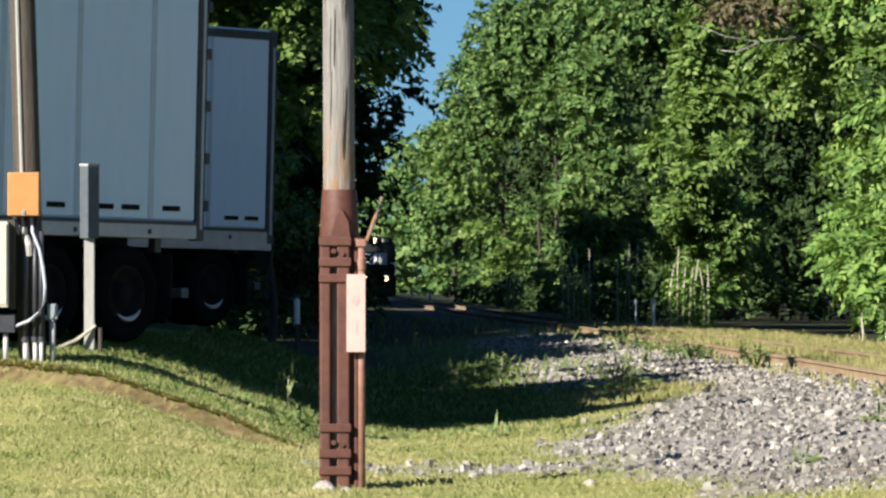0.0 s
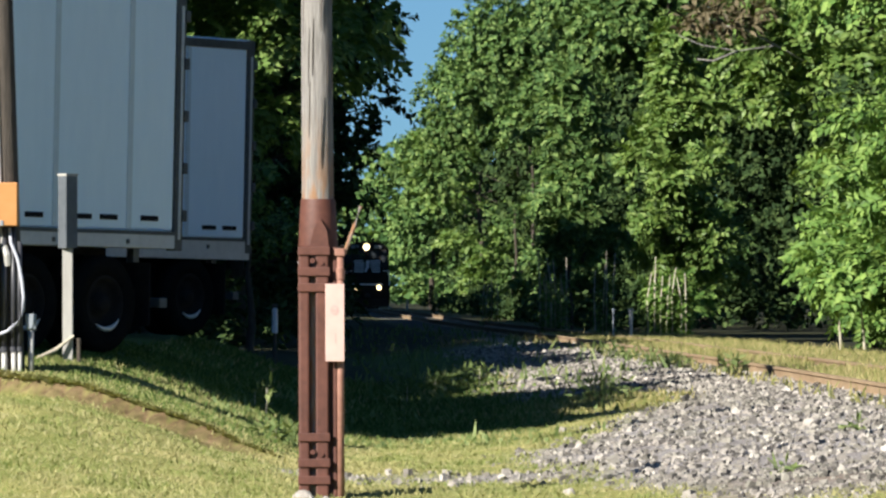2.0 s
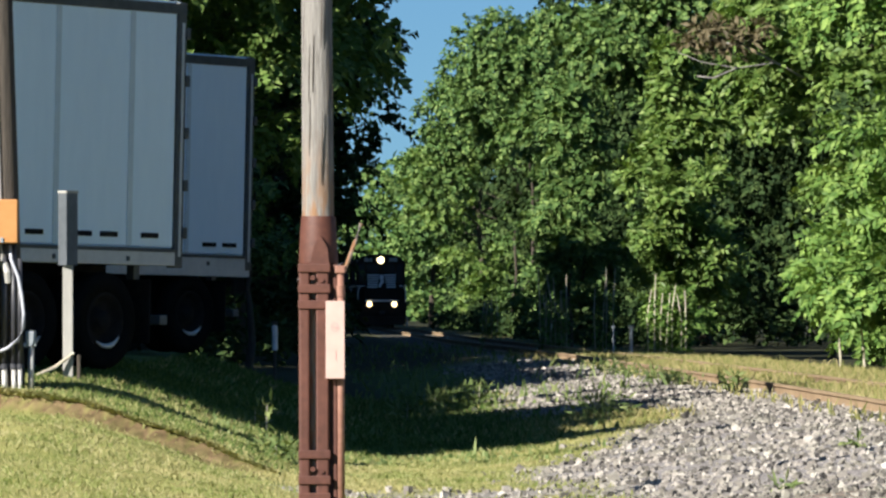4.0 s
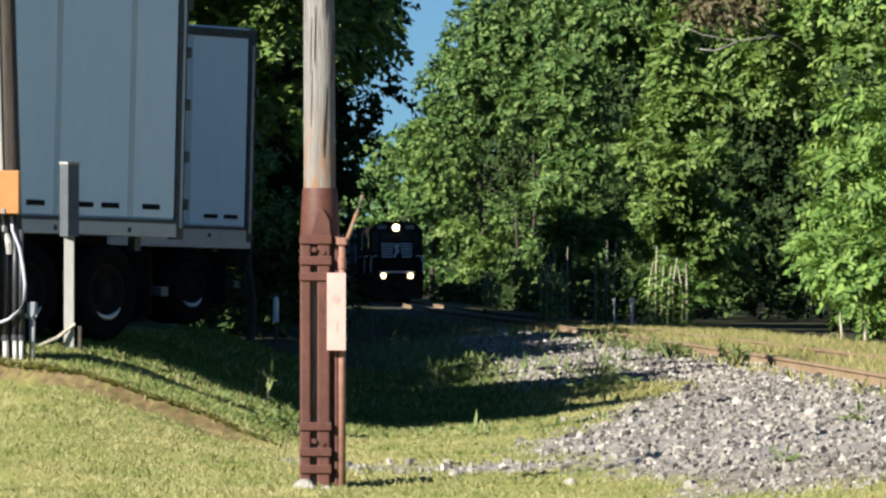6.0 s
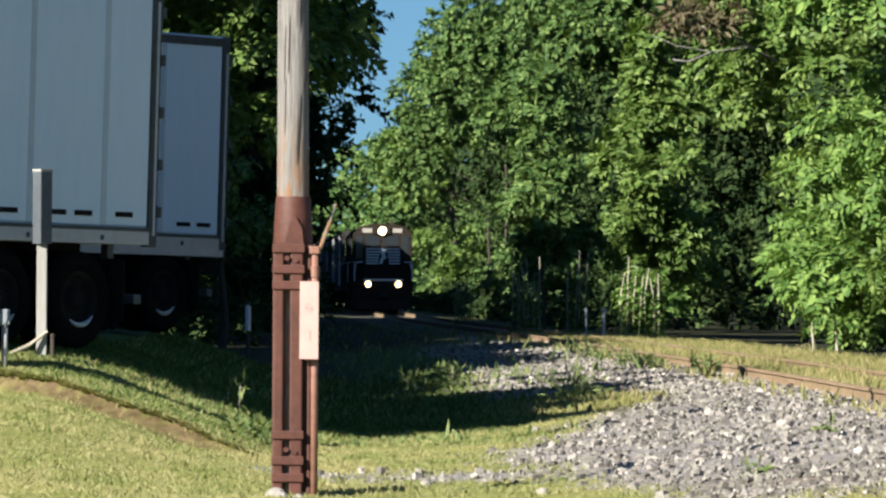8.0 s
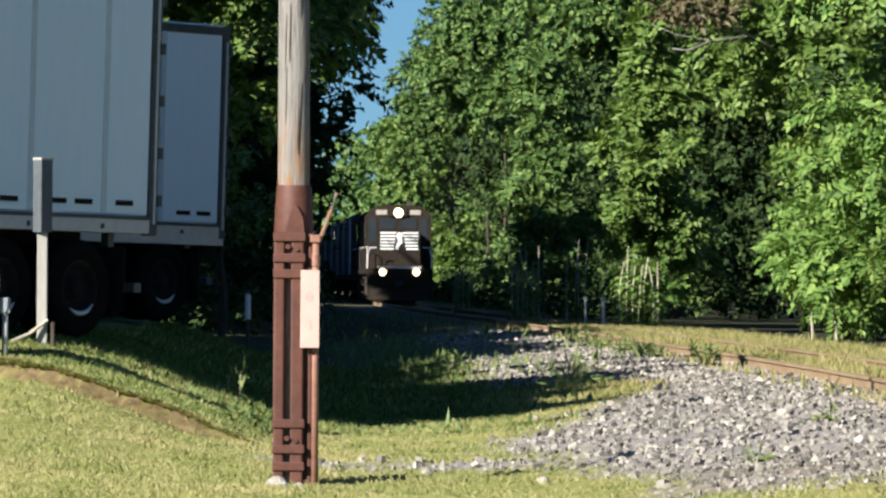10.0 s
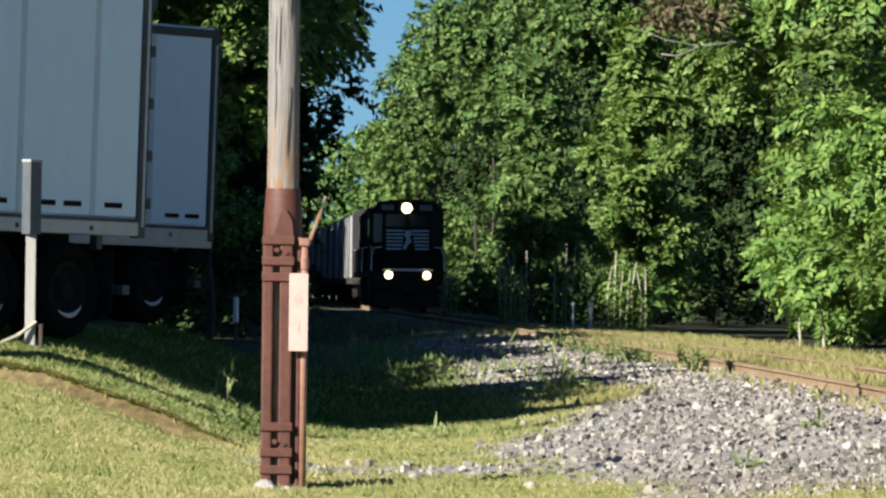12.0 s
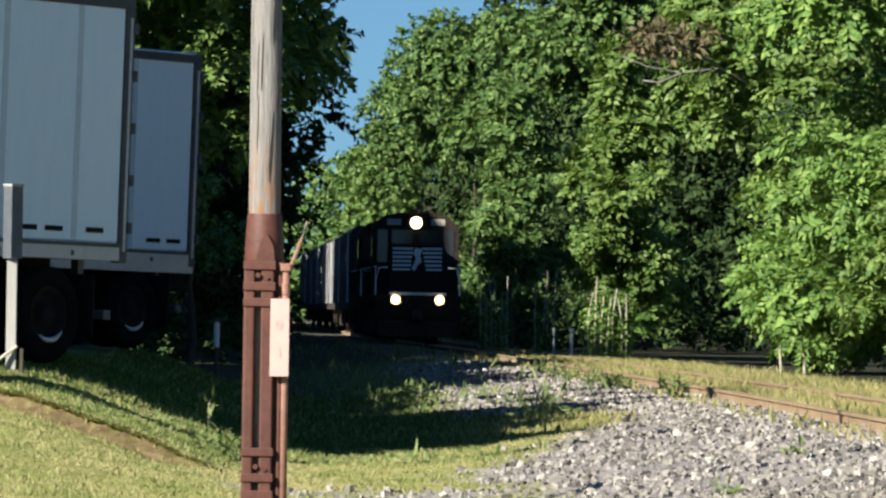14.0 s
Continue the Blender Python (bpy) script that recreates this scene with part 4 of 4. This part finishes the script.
def build_stems():
    """Pale dead stalks at the wood's edge."""
    rng = random.Random(9)
    for cx, cy, n, h in ((6.65, 168, 7, 2.0), (4.05, 190, 6, 2.2), (5.6, 190, 4, 2.2), (4.5, 206, 4, 1.8), (2.6, 232, 4, 1.8)):
        gx, gy = cx, cy
        g = ground_z(gx, gy)
        s = thing("dead_stalks", pose(gx, gy, g), "clump of pale dead upright stalks", "stalks", "stalk clumps")
        for k in range(n):
            x = (k - n / 2) * 0.17 + rng.uniform(-0.06, 0.06)
            z = h * rng.uniform(0.75, 1.15)
            part("stalk", tube([(x, 0, -0.1), (x + rng.uniform(-0.05, 0.05), 0, z * 0.6), (x + rng.uniform(-0.12, 0.12), 0, z)], [0.02, 0.024, 0.012], 6), M_STEM, s)
            part("ivy", leaf_clump(rng, x, z * 0.7, 110), M_LEAF_PALE, s)


def leaf_clump(rng, x, z, n):
    bm = bmesh.new()
    for _ in range(n):
        p = Vector((x + rng.uniform(-0.14, 0.14), rng.uniform(-0.14, 0.14), rng.uniform(0.0, z)))
        a = Vector((rng.uniform(-1, 1), rng.uniform(-1, 1), rng.uniform(-0.8, 0.4))).normalized() * 0.13
        s = a.cross(Vector((0, 0, 1))).normalized() * 0.045
        bm.faces.new([bm.verts.new(q) for q in (p, p + a * 0.5 + s, p + a, p + a * 0.5 - s)])
    return bm


build_stems()


def build_markers():
    for x, y, h, r, m, label in ((5.15, 155, 0.80, 0.045, M_GALV, "grey steel marker post by the track"), (4.75, 156, 0.80, 0.025, M_GALV, "thin grey steel marker post by the track"),
                                 (-2.3, 470, 0.75, 0.07, M_POST, "small white post far along the line"), (-0.95, 470, 0.7, 0.07, M_POST, "small white post far along the line"),
                                 (-2.19, 95, 0.92, 0.03, M_POLE_DARK, "dark post with a white sleeve in the shade")):
        g = ground_z(x, y)
        ob = thing("marker_post", pose(x, y, g), label, "marker post")
        part("post", tube([(0, 0, -0.2), (0, 0, h)], r, 10), m, ob)
        part("cap", box(-r * 1.5, r * 1.5, -r * 1.2, r * 1.2, h - 0.06, h + 0.02, 0.008), m, ob)
        if y == 95:
            part("sleeve", tube([(0, 0, h - 0.42), (0, 0, h - 0.04)], 0.045, 10), M_LOCO_WHITE, ob, "white plastic sleeve")
    for x, y in ((9.3, 140), (9.75, 139)):
        ob = thing("bare_sapling", pose(x, y, ground_z(x, y)), "thin bare pale sapling stem", "sapling")
        part("stem", tube([(0, 0, -0.1), (-0.03, 0, 0.4), (-0.08, 0, 0.9)], [0.035, 0.028, 0.02], 7), M_STEM, ob)


build_markers()


# ---------------------------------------------------------------- grass, weeds and stones
def blades(rng, x, y, h, lean, width):
    z = land(x, y)
    n = len(x)
    base = np.stack([x, y, z - 0.01], -1)
    tip = base + np.stack([rng.normal(size=n) * lean * h, rng.normal(size=n) * lean * h, h], -1)
    ang = rng.random(n) * math.pi
    s = np.stack([np.cos(ang), 0.3 * np.sin(ang), 0 * ang], -1) * width[:, None]
    mid = (base + tip) / 2 + np.stack([0 * h, 0 * h, 0.12 * h], -1)
    return np.stack([base - s, base + s, mid + s * 0.7, tip, mid - s * 0.7], 1).reshape(-1, 3)


def blade_object(name, v, material, label, category):
    faces = np.arange(len(v)).reshape(-1, 5)
    tagged(new(name, raw_mesh(name, v, faces, material)), label, category, kind="stuff")


def build_grass():
    rng = np.random.default_rng(5)
    n = 170000
    x, y = rng.uniform(-6.3, 5.2, n), 43.5 + 29 * rng.random(n) ** 1.15
    s = y - cut_line(x)
    bare = (s > -0.4) & (s < 0.12) & (x < -1.3)
    keep = (rng.random(n) > stone_share(x, y) * 1.15) & ~(bare & (rng.random(n) < 0.6)) & ~((x > 0.8) & (y < 52.5) & (rng.random(n) < 0.6))
    x, y = x[keep], y[keep]
    patch = 0.5 + 0.5 * wave(x, y, 0.9, 0.4)
    h = (0.022 + 0.04 * rng.random(len(x))) * (0.5 + 0.9 * patch)
    green = rng.random(len(x)) < shaded_green_share(x, y)
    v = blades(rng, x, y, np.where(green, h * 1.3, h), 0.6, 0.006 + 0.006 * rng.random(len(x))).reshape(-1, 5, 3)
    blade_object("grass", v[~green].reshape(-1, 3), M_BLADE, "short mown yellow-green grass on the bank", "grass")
    blade_object("green_grass", v[green].reshape(-1, 3), M_BLADE_GREEN, "green grass on the bank and in the hollow, darkened for shade", "grass")
    # coarser grass further off in the hollow
    n = 52000
    x, y = rng.uniform(-3.2, 4.2, n), 72 + 34 * rng.random(n) ** 1.2
    k = rng.random(n) > stone_share(x, y) * 1.3
    x, y = x[k], y[k]
    green = rng.random(len(x)) < 0.8 * shaded_green_share(x, y)
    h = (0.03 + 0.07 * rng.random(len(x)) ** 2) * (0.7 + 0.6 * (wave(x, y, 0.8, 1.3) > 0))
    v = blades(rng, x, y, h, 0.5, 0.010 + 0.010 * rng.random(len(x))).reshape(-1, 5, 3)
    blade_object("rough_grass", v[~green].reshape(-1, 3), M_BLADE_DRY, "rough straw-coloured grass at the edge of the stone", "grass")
    blade_object("rough_green_grass", v[green].reshape(-1, 3), M_BLADE_GREEN, "rough green grass in the hollow, darkened for shade", "grass")
    # turf hanging over the cut edge
    n = 6000
    x = rng.uniform(-5.6, -1.3, n)
    y = cut_line(x) + rng.normal(0.17, 0.04, n)
    h = 0.03 + 0.04 * rng.random(n)
    v = blades(rng, x, y, h, 0.3, 0.012 + 0.006 * rng.random(n)).reshape(-1, 5, 3)
    v[:, 2:] += np.array([-0.03, -0.06, -0.012])
    blade_object("turf_edge", v.reshape(-1, 3), M_BLADE, "ragged turf hanging over a worn dirt edge", "grass")
    # dry grass along the track and on the stone edge
    n = 40000
    y = 60 + 110 * rng.random(n)
    pick = rng.random(n)
    off = np.where(pick < 0.015, rng.normal(-1.3, 0.15, n), np.where(pick < 0.55, rng.uniform(-0.55, 1.5, n), rng.normal(2.6, 0.6, n)))
    x = track_x(y) + off
    h = 0.07 + 0.17 * rng.random(n) * (0.5 + 0.5 * (wave(x, y, 3.0, 1.2) > 0))
    blade_object("dry_grass", blades(rng, x, y, h, 0.35, 0.012 + 0.01 * rng.random(n)), M_BLADE_DRY, "dry yellow grass beside the rails", "grass")
    # weeds at the foot of the bank and in the shade
    n = 2600
    x, y = rng.uniform(-2.4, 2.2, n), rng.uniform(66, 112, n)
    clump = wave(x, y, 1.4, 2.2) + 0.4 * wave(x, y, 0.5, 0.2)
    k = clump > 0.35
    x, y = x[k], y[k]
    h = 0.05 + 0.2 * rng.random(len(x)) ** 3
    # lusher tufts at the foot of the bank and along the edge of the hollow
    n = 1300
    u = rng.random(n) < 0.5
    ex = np.where(u, rng.uniform(-2.1, -0.9, n), rng.uniform(-0.9, 1.3, n))
    ey = np.where(u, rng.uniform(60.8, 66.5, n), rng.uniform(64.5, 69.5, n))
    k = wave(ex, ey, 0.7, 0.9) > -0.1
    x, y = np.concatenate([x, ex[k]]), np.concatenate([y, ey[k]])
    h = np.concatenate([h, (0.03 + 0.06 * rng.random(n) ** 2)[k]])
    n = 2600
    wy = 98 + 130 * rng.random(n) ** 1.2
    wx = track_x(wy) - 1.5 - 4.6 * rng.random(n)
    k = wave(wx, wy, 1.1, 1.7) + 0.5 * wave(wx, wy, 3.0, 0.4) > 0.15
    x, y = np.concatenate([x, wx[k]]), np.concatenate([y, wy[k]])
    h = np.concatenate([h, (0.06 + 0.26 * rng.random(n) ** 2.5)[k]])
    blade_object("weeds", blades(rng, x, y, h, 0.3, 0.02 + 0.02 * rng.random(len(x))), M_WEED, "tufts of green weeds in the hollow", "weeds")


build_grass()


def build_weed(x, y, h, w, n, seed):
    rng = np.random.default_rng(seed)
    g = ground_z(x, y)
    p = np.stack([rng.normal(0, w * 0.4, n), rng.normal(0, w * 0.4, n), h * rng.random(n) ** 0.8], -1)
    a = unit(p * np.array([1, 1, 0.3]) + rng.normal(size=(n, 3)) * 0.3 + np.array([0, 0, 0.25 * h]))
    m = unit(np.array([0, 0, 1.0]) + rng.normal(size=(n, 3)) * 0.5)
    t = thing("weed", pose(x, y, g), "leafy green weed growing through stone and grass", "weed", "weeds")
    leaf_object("foliage", leaves(p, a, m, 0.10 + 0.10 * rng.random(n), 0.014 + 0.014 * rng.random(n)), M_WEED, t)
    part("stalk", tube([(0, 0, -0.05), (0.01, 0, h * 0.9)], [0.012, 0.005], 5), M_STEM, t)


for k, (x, y, h, w) in enumerate(((2.15, 79, 0.32, 0.42), (2.35, 80, 0.24, 0.3), (-1.62, 66, 0.30, 0.06), (-1.75, 66.3, 0.18, 0.1), (0.2, 92, 0.36, 0.3), (0.6, 95, 0.3, 0.3), (0.9, 98, 0.34, 0.4),
                                  (-0.2, 88, 0.3, 0.3), (-1.4, 60.5, 0.14, 0.35), (4.1, 104, 0.17, 0.5), (4.0, 108, 0.18, 0.5), (4.0, 99, 0.15, 0.4), (4.5, 92, 0.26, 0.2), (3.5, 118, 0.22, 0.5), (3.7, 113, 0.16, 0.6),
                                  (4.0, 58, 0.07, 0.12), (2.9, 51, 0.06, 0.12), (-1.2, 62.0, 0.10, 0.25))):
    build_weed(x, y, h, w, 90 if w > 0.15 else 22, 100 + k)


def rocky(rng, n):
    """n rough stones of eight corners around the origin."""
    cube = np.array([(a, b, c) for a in (-1, 1) for b in (-1, 1) for c in (-1, 1)], float)
    v = cube[None] * (0.35 + 0.4 * rng.random((n, 1, 3))) + rng.normal(size=(n, 8, 3)) * 0.13
    ang = rng.random(n) * math.tau
    ca, sa = np.cos(ang)[:, None], np.sin(ang)[:, None]
    tilt = rng.normal(size=n)[:, None] * 0.5
    x, y, z = v[..., 0] * ca - v[..., 1] * sa, v[..., 0] * sa + v[..., 1] * ca, v[..., 2]
    x, z = x * np.cos(tilt) - z * np.sin(tilt), x * np.sin(tilt) + z * np.cos(tilt)
    return np.stack([x, y, z], -1)


QUADS = np.array([(0, 1, 3, 2), (4, 6, 7, 5), (0, 4, 5, 1), (2, 3, 7, 6), (0, 2, 6, 4), (1, 5, 7, 3)])


def build_stones():
    rng = np.random.default_rng(8)
    n = 54000
    y = 44 + 103 * rng.random(n) ** 1.7
    x = track_x(y) + rng.uniform(-7.5, 2.4, n)
    keep = rng.random(n) < stone_share(x, y)
    x, y = x[keep], y[keep]
    n = len(x)
    size = 0.016 + 0.032 * rng.random(n) ** 2.5 + 0.00025 * (y - 47)
    big = rng.random(n) > 0.99
    size = np.where(big & (y < 75), size + 0.03, size)
    v = rocky(rng, n) * size[:, None, None] + np.stack([x, y, land(x, y) + size * 0.2], -1)[:, None]
    f = (np.arange(n)[:, None, None] * 8 + QUADS[None]).reshape(-1, 4)
    tagged(new("gravel", raw_mesh("gravel", v.reshape(-1, 3), f, M_STONE)), "loose grey crushed stone beside the track", "gravel", kind="stuff")
    spots = ((-0.95, 51.2, 0.16), (-0.78, 51.3, 0.10), (0.27, 54.5, 0.085), (0.8, 55.5, 0.08), (0.18, 56, 0.06), (1.65, 58, 0.10), (2.85, 60, 0.12), (3.75, 61, 0.15), (3.2, 56, 0.09), (1.95, 54.5, 0.07),
             (2.1, 54.7, 0.06), (2.6, 54.0, 0.07), (4.3, 68, 0.10), (4.05, 63, 0.09), (1.2, 51.5, 0.08), (4.9, 60, 0.07), (2.4, 66, 0.07), (4.2, 70, 0.08))
    for k, (x, y, r) in enumerate(spots):
        r *= 0.62
        bm = bmesh.new()
        bmesh.ops.create_icosphere(bm, subdivisions=2, radius=r)
        for q in bm.verts:
            w = noise.noise(q.co * (2.2 / r * 0.5) + Vector((k * 3.1, 0, 0)))
            q.co *= 1 + 0.45 * w
            q.co.z *= 0.72
        ob = mesh_object("rock", bm, M_ROCK)
        ob.matrix_basis = pose(x, y, ground_z(x, y) + r * 0.25, 0, 0, 40 * k)
        tagged(ob, "pale angular rock lying among gravel and grass", "rock", "loose rocks")


build_stones()


# ---------------------------------------------------------------- train
def wheelset(parent, y, r=0.5):
    for x in (-0.75, 0.75):
        bm = bmesh.new()
        prof = [(0.0, -0.07), (r * 0.75, -0.05), (r, -0.07), (r, 0.05), (r + 0.03, 0.06), (r + 0.03, 0.08), (0.0, 0.08)]
        sg = -1 if x > 0 else 1
        rings = [[bm.verts.new((x + sg * u, y + q * math.cos(k * math.tau / 20), r + q * math.sin(k * math.tau / 20))) for k in range(20)] for q, u in prof[1:-1]]
        for q, s in zip(rings, rings[1:]):
            for k in range(20):
                bm.faces.new((q[k], q[(k + 1) % 20], s[(k + 1) % 20], s[k]))
        bm.faces.new(rings[0])
        bm.faces.new(rings[-1])
        bmesh.ops.recalc_face_normals(bm, faces=bm.faces[:])
        part("wheel", bm, M_GRIME, parent)
    part("axle", tube([(-0.7, y, r), (0.7, y, r)], 0.08, 8), M_GRIME, parent)


def build_locomotive(lit, label):
    """Origin at the front coupler on the rail head; the body runs back along +y."""
    t = thing("locomotive", pose(0, 0, 0), label, "locomotive", "train")
    L = 18.0
    part("deck", box(-1.52, 1.52, 0.35, L - 0.35, 1.32, 1.56, 0.02), M_LOCO, t)
    part("deck_edge", box(-1.0, 1.0, 0.31, 0.36, 1.565, 1.66, 0.005), M_LOCO_WHITE, t, "pale deck edge")
    bm = bmesh.new()
    add_prism(bm, [(-1.45, 0.16), (1.45, 0.16), (1.5, 1.32), (-1.5, 1.32)], "y", 0.30, 0.45)
    part("pilot", bm, M_LOCO, t)
    bm = bmesh.new()
    add_prism(bm, [(0.30, 0.12), (0.0, 0.14), (0.18, 0.62), (0.30, 0.66)], "x", -1.35, 1.35)
    part("snow_plough", bm, M_LOCO, t)
    part("coupler", box(-0.16, 0.16, -0.25, 0.35, 0.72, 1.0, 0.04), M_GRIME, t)
    # low short hood with stripes
    bm = bmesh.new()
    add_prism(bm, [(-0.95, 1.56), (0.95, 1.56), (0.95, 3.18), (0.82, 3.32), (-0.82, 3.32), (-0.95, 3.18)], "y", 1.15, 2.75)
    hood = part("short_hood", bm, M_LOCO, t)
    for k in range(6):
        z = 2.42 + 0.145 * k
        part("stripe", box(-0.86, -0.24 + 0.02 * k, 1.135, 1.152, z, z + 0.075, 0.003), M_LOCO_WHITE, hood, "white painted stripe")
        part("stripe", box(0.16 + 0.03 * (5 - k), 0.86, 1.135, 1.152, z, z + 0.075, 0.003), M_LOCO_WHITE, hood, "white painted stripe")
    bm = bmesh.new()
    add_prism(bm, [(-0.20, 2.46), (-0.06, 2.42), (0.02, 2.62), (0.16, 2.74), (0.10, 2.92), (0.18, 3.16), (-0.06, 3.22), (-0.14, 3.02), (-0.04, 2.84), (-0.12, 2.66)], "y", 1.128, 1.15)
    part("emblem", bm, M_LOCO_WHITE, hood, "white painted emblem shape")
    # cab
    bm = bmesh.new()
    add_prism(bm, [(-1.5, 1.56), (1.5, 1.56), (1.5, 3.95), (1.15, 4.33), (0.6, 4.46), (-0.6, 4.46), (-1.15, 4.33), (-1.5, 3.95)], "y", 2.75, 5.1)
    cab = part("cab", bm, M_LOCO, t)
    for x0, x1 in ((-1.35, -0.98), (-0.85, -0.1), (0.1, 0.85), (0.98, 1.35)):
        part("windscreen", box(x0, x1, 2.725, 2.752, 3.36 if abs(x0 + x1) < 1.5 else 2.7, 3.86, 0.01), M_GLASS, cab, "dark cab glass")
    for x in (-1.505, 1.505):
        part("side_window", box(x - 0.008, x + 0.008, 3.2, 4.6, 2.95, 3.7, 0.004), M_GLASS, cab, "dark cab glass")
    for x0, x1 in ((-1.02, -0.52), (0.52, 1.02)):
        part("number_board", box(x0, x1, 2.70, 2.752, 4.02, 4.24, 0.01), M_BOARD, cab, "pale number board")
    case = part("headlight_case", box(-0.42, 0.42, 2.62, 2.76, 3.93, 4.30, 0.04), M_LOCO, cab)
    for x in (0.0,):
        part("headlight", tube([(x, 2.62, 4.11), (x, 2.585, 4.11)], 0.21, 22), M_LAMP if lit else M_GLASS, case, "glowing headlight" if lit else "")
    for x in (-0.76, 0.76):
        d = part("ditch_light_case", box(x - 0.17, x + 0.17, 0.24, 0.42, 1.22, 1.56, 0.03), M_LOCO, t)
        part("ditch_light", tube([(x, 0.245, 1.40), (x, 0.21, 1.40)], 0.165, 18), M_DITCH if lit else M_GLASS, d, "glowing ditch light" if lit else "")
    part("horn", tube([(0.5, 4.6, 4.45), (0.5, 4.6, 4.62), (0.5, 4.1, 4.64)], [0.05, 0.05, 0.09], 10), M_GRIME, t)
    # long hood with doors, fans and walkway rails
    bm = bmesh.new()
    add_prism(bm, [(-0.9, 1.56), (0.9, 1.56), (0.9, 4.05), (0.72, 4.28), (-0.72, 4.28), (-0.9, 4.05)], "y", 5.1, L - 1.0)
    hood = part("long_hood", bm, M_LOCO, t)
    for k in range(11):
        for x in (-0.905, 0.905):
            part("hood_door", box(x - 0.012, x + 0.012, 5.5 + k, 6.42 + k, 1.75, 3.75, 0.008), M_LOCO, hood)
    for y in (9.5, 12.5, 14.2):
        part("roof_fan", tube([(0, y, 4.27), (0, y, 4.46)], 0.62, 18), M_LOCO, hood)
    for x in (-0.915, 0.915):
        for k in range(6):
            part("side_mark", box(x - 0.006, x + 0.006, 10.3 + 0.5 * k, 10.6 + 0.5 * k, 2.7, 3.25), M_LOCO_WHITE, hood, "white painted bar")
    for x in (-1.46, 1.46):
        part("handrail", tube([(x, 0.5, 2.55), (x, L - 0.5, 2.55)], 0.022, 6), M_LOCO_WHITE, t, "pale handrail")
        for k in range(10):
            part("stanchion", tube([(x, 0.5 + 1.85 * k, 1.5), (x, 0.5 + 1.85 * k, 2.56)], 0.02, 6), M_LOCO_WHITE if k == 0 else M_LOCO, t)
        part("end_rail", tube([(x, 0.42, 1.1), (x, 0.40, 2.1), (x * 0.92, 0.40, 2.5), (x * 0.72, 0.40, 2.52)], 0.034, 6), M_LOCO_WHITE, t, "pale end handrail")
        for z in (0.45, 0.8, 1.12):
            part("step", box(x - 0.24, x + 0.05, 0.5, 0.95, z, z + 0.04, 0.006), M_GRIME, t)
    part("fuel_tank", box(-1.35, 1.35, 6.6, 11.2, 0.3, 1.3, 0.12), M_GRIME, t)
    for y in (2.4, 12.6):
        for x in (-1.12, 1.0):
            part("truck_frame", box(x, x + 0.12, y, y + 3.4, 0.42, 0.85, 0.04), M_GRIME, t)
        for d in (0.45, 2.95):
            wheelset(t, y + d)
    return t


def build_hopper():
    t = thing("hopper_car", pose(0, 0, 0), "grey ribbed covered hopper car with grimy running gear", "railcar", "train")
    L = 17.0
    bm = bmesh.new()
    add_prism(bm, [(-1.5, 1.35), (1.5, 1.35), (1.55, 4.1), (1.2, 4.45), (-1.2, 4.45), (-1.55, 4.1)], "y", 1.4, L - 1.4)
    part("body", bm, M_CAR_GREY, t)
    for k in range(15):
        y = 1.45 + k * (L - 2.9) / 14
        for x in (-1.56, 1.56):
            # every fourth rib is pale, imitating sun streaks along the cars
            part("rib", box(x - 0.05, x + 0.05, y - 0.06, y + 0.06, 1.3, 4.15, 0.015), M_VAN_RAIL if k % 4 == 0 else M_CAR_GREY, t, "rib coloured pale for a sunlit streak" if k % 4 == 0 else "")
    part("sill", box(-1.5, 1.5, 0.2, L - 0.2, 1.02, 1.3, 0.02), M_GRIME, t)
    for k in range(3):
        bm = bmesh.new()
        y = 3.6 + 4.1 * k
        add_prism(bm, [(y, 1.35), (y + 3.6, 1.35), (y + 2.3, 0.4), (y + 1.3, 0.4)], "x", -1.2, 1.2)
        part("chute", bm, M_GRIME, t)
    for x in (-1.4, 1.4):
        for z in np.arange(1.3, 4.3, 0.4):
            part("rung", tube([(x - 0.2, 0.9, z), (x + 0.2, 0.9, z)], 0.015, 6), M_CAR_GREY, t)
        part("ladder_rail", tube([(x, 0.9, 1.1), (x, 0.9, 4.3)], 0.02, 6), M_CAR_GREY, t)
    part("roof_walk", box(-0.35, 0.35, 0.6, L - 0.6, 4.5, 4.55, 0.01), M_GRIME, t)
    for y in (0.9, L - 3.1):
        for d in (0.2, 2.0):
            wheelset(t, y + d, 0.46)
        for x in (-1.1, 1.0):
            part("side_frame", box(x, x + 0.1, y, y + 2.2, 0.3, 0.65, 0.03), M_GRIME, t)
    return t


def on_track(y, length):
    x0, x1 = float(track_x(y)), float(track_x(y + length))
    return pose(x0, y, RAIL_TOP, 0, 0, -math.degrees(math.atan((x1 - x0) / length)))


def front_at(t):
    """How far ahead the train's front stands."""
    return 453.8 - 16.74 * t


lead = build_locomotive(True, "black diesel locomotive with white nose stripes and lit headlights")
second = build_locomotive(False, "black diesel locomotive coupled second in the train")
first_car = build_hopper()
CARS = [(lead, 0.0, 18.0), (second, 18.5, 18.0), (first_car, 37.0, 17.0)]
for k in range(1, 7):
    CARS.append((copy_thing(first_car, pose(0, 0, 0)), 37.0 + 17.5 * k, 17.0))


def motions():
    for ob, back, length in CARS:
        walk(ob, [(t, on_track(front_at(t) + back, length)) for t in np.arange(0, 14.01, 1.0).tolist()])


motions()
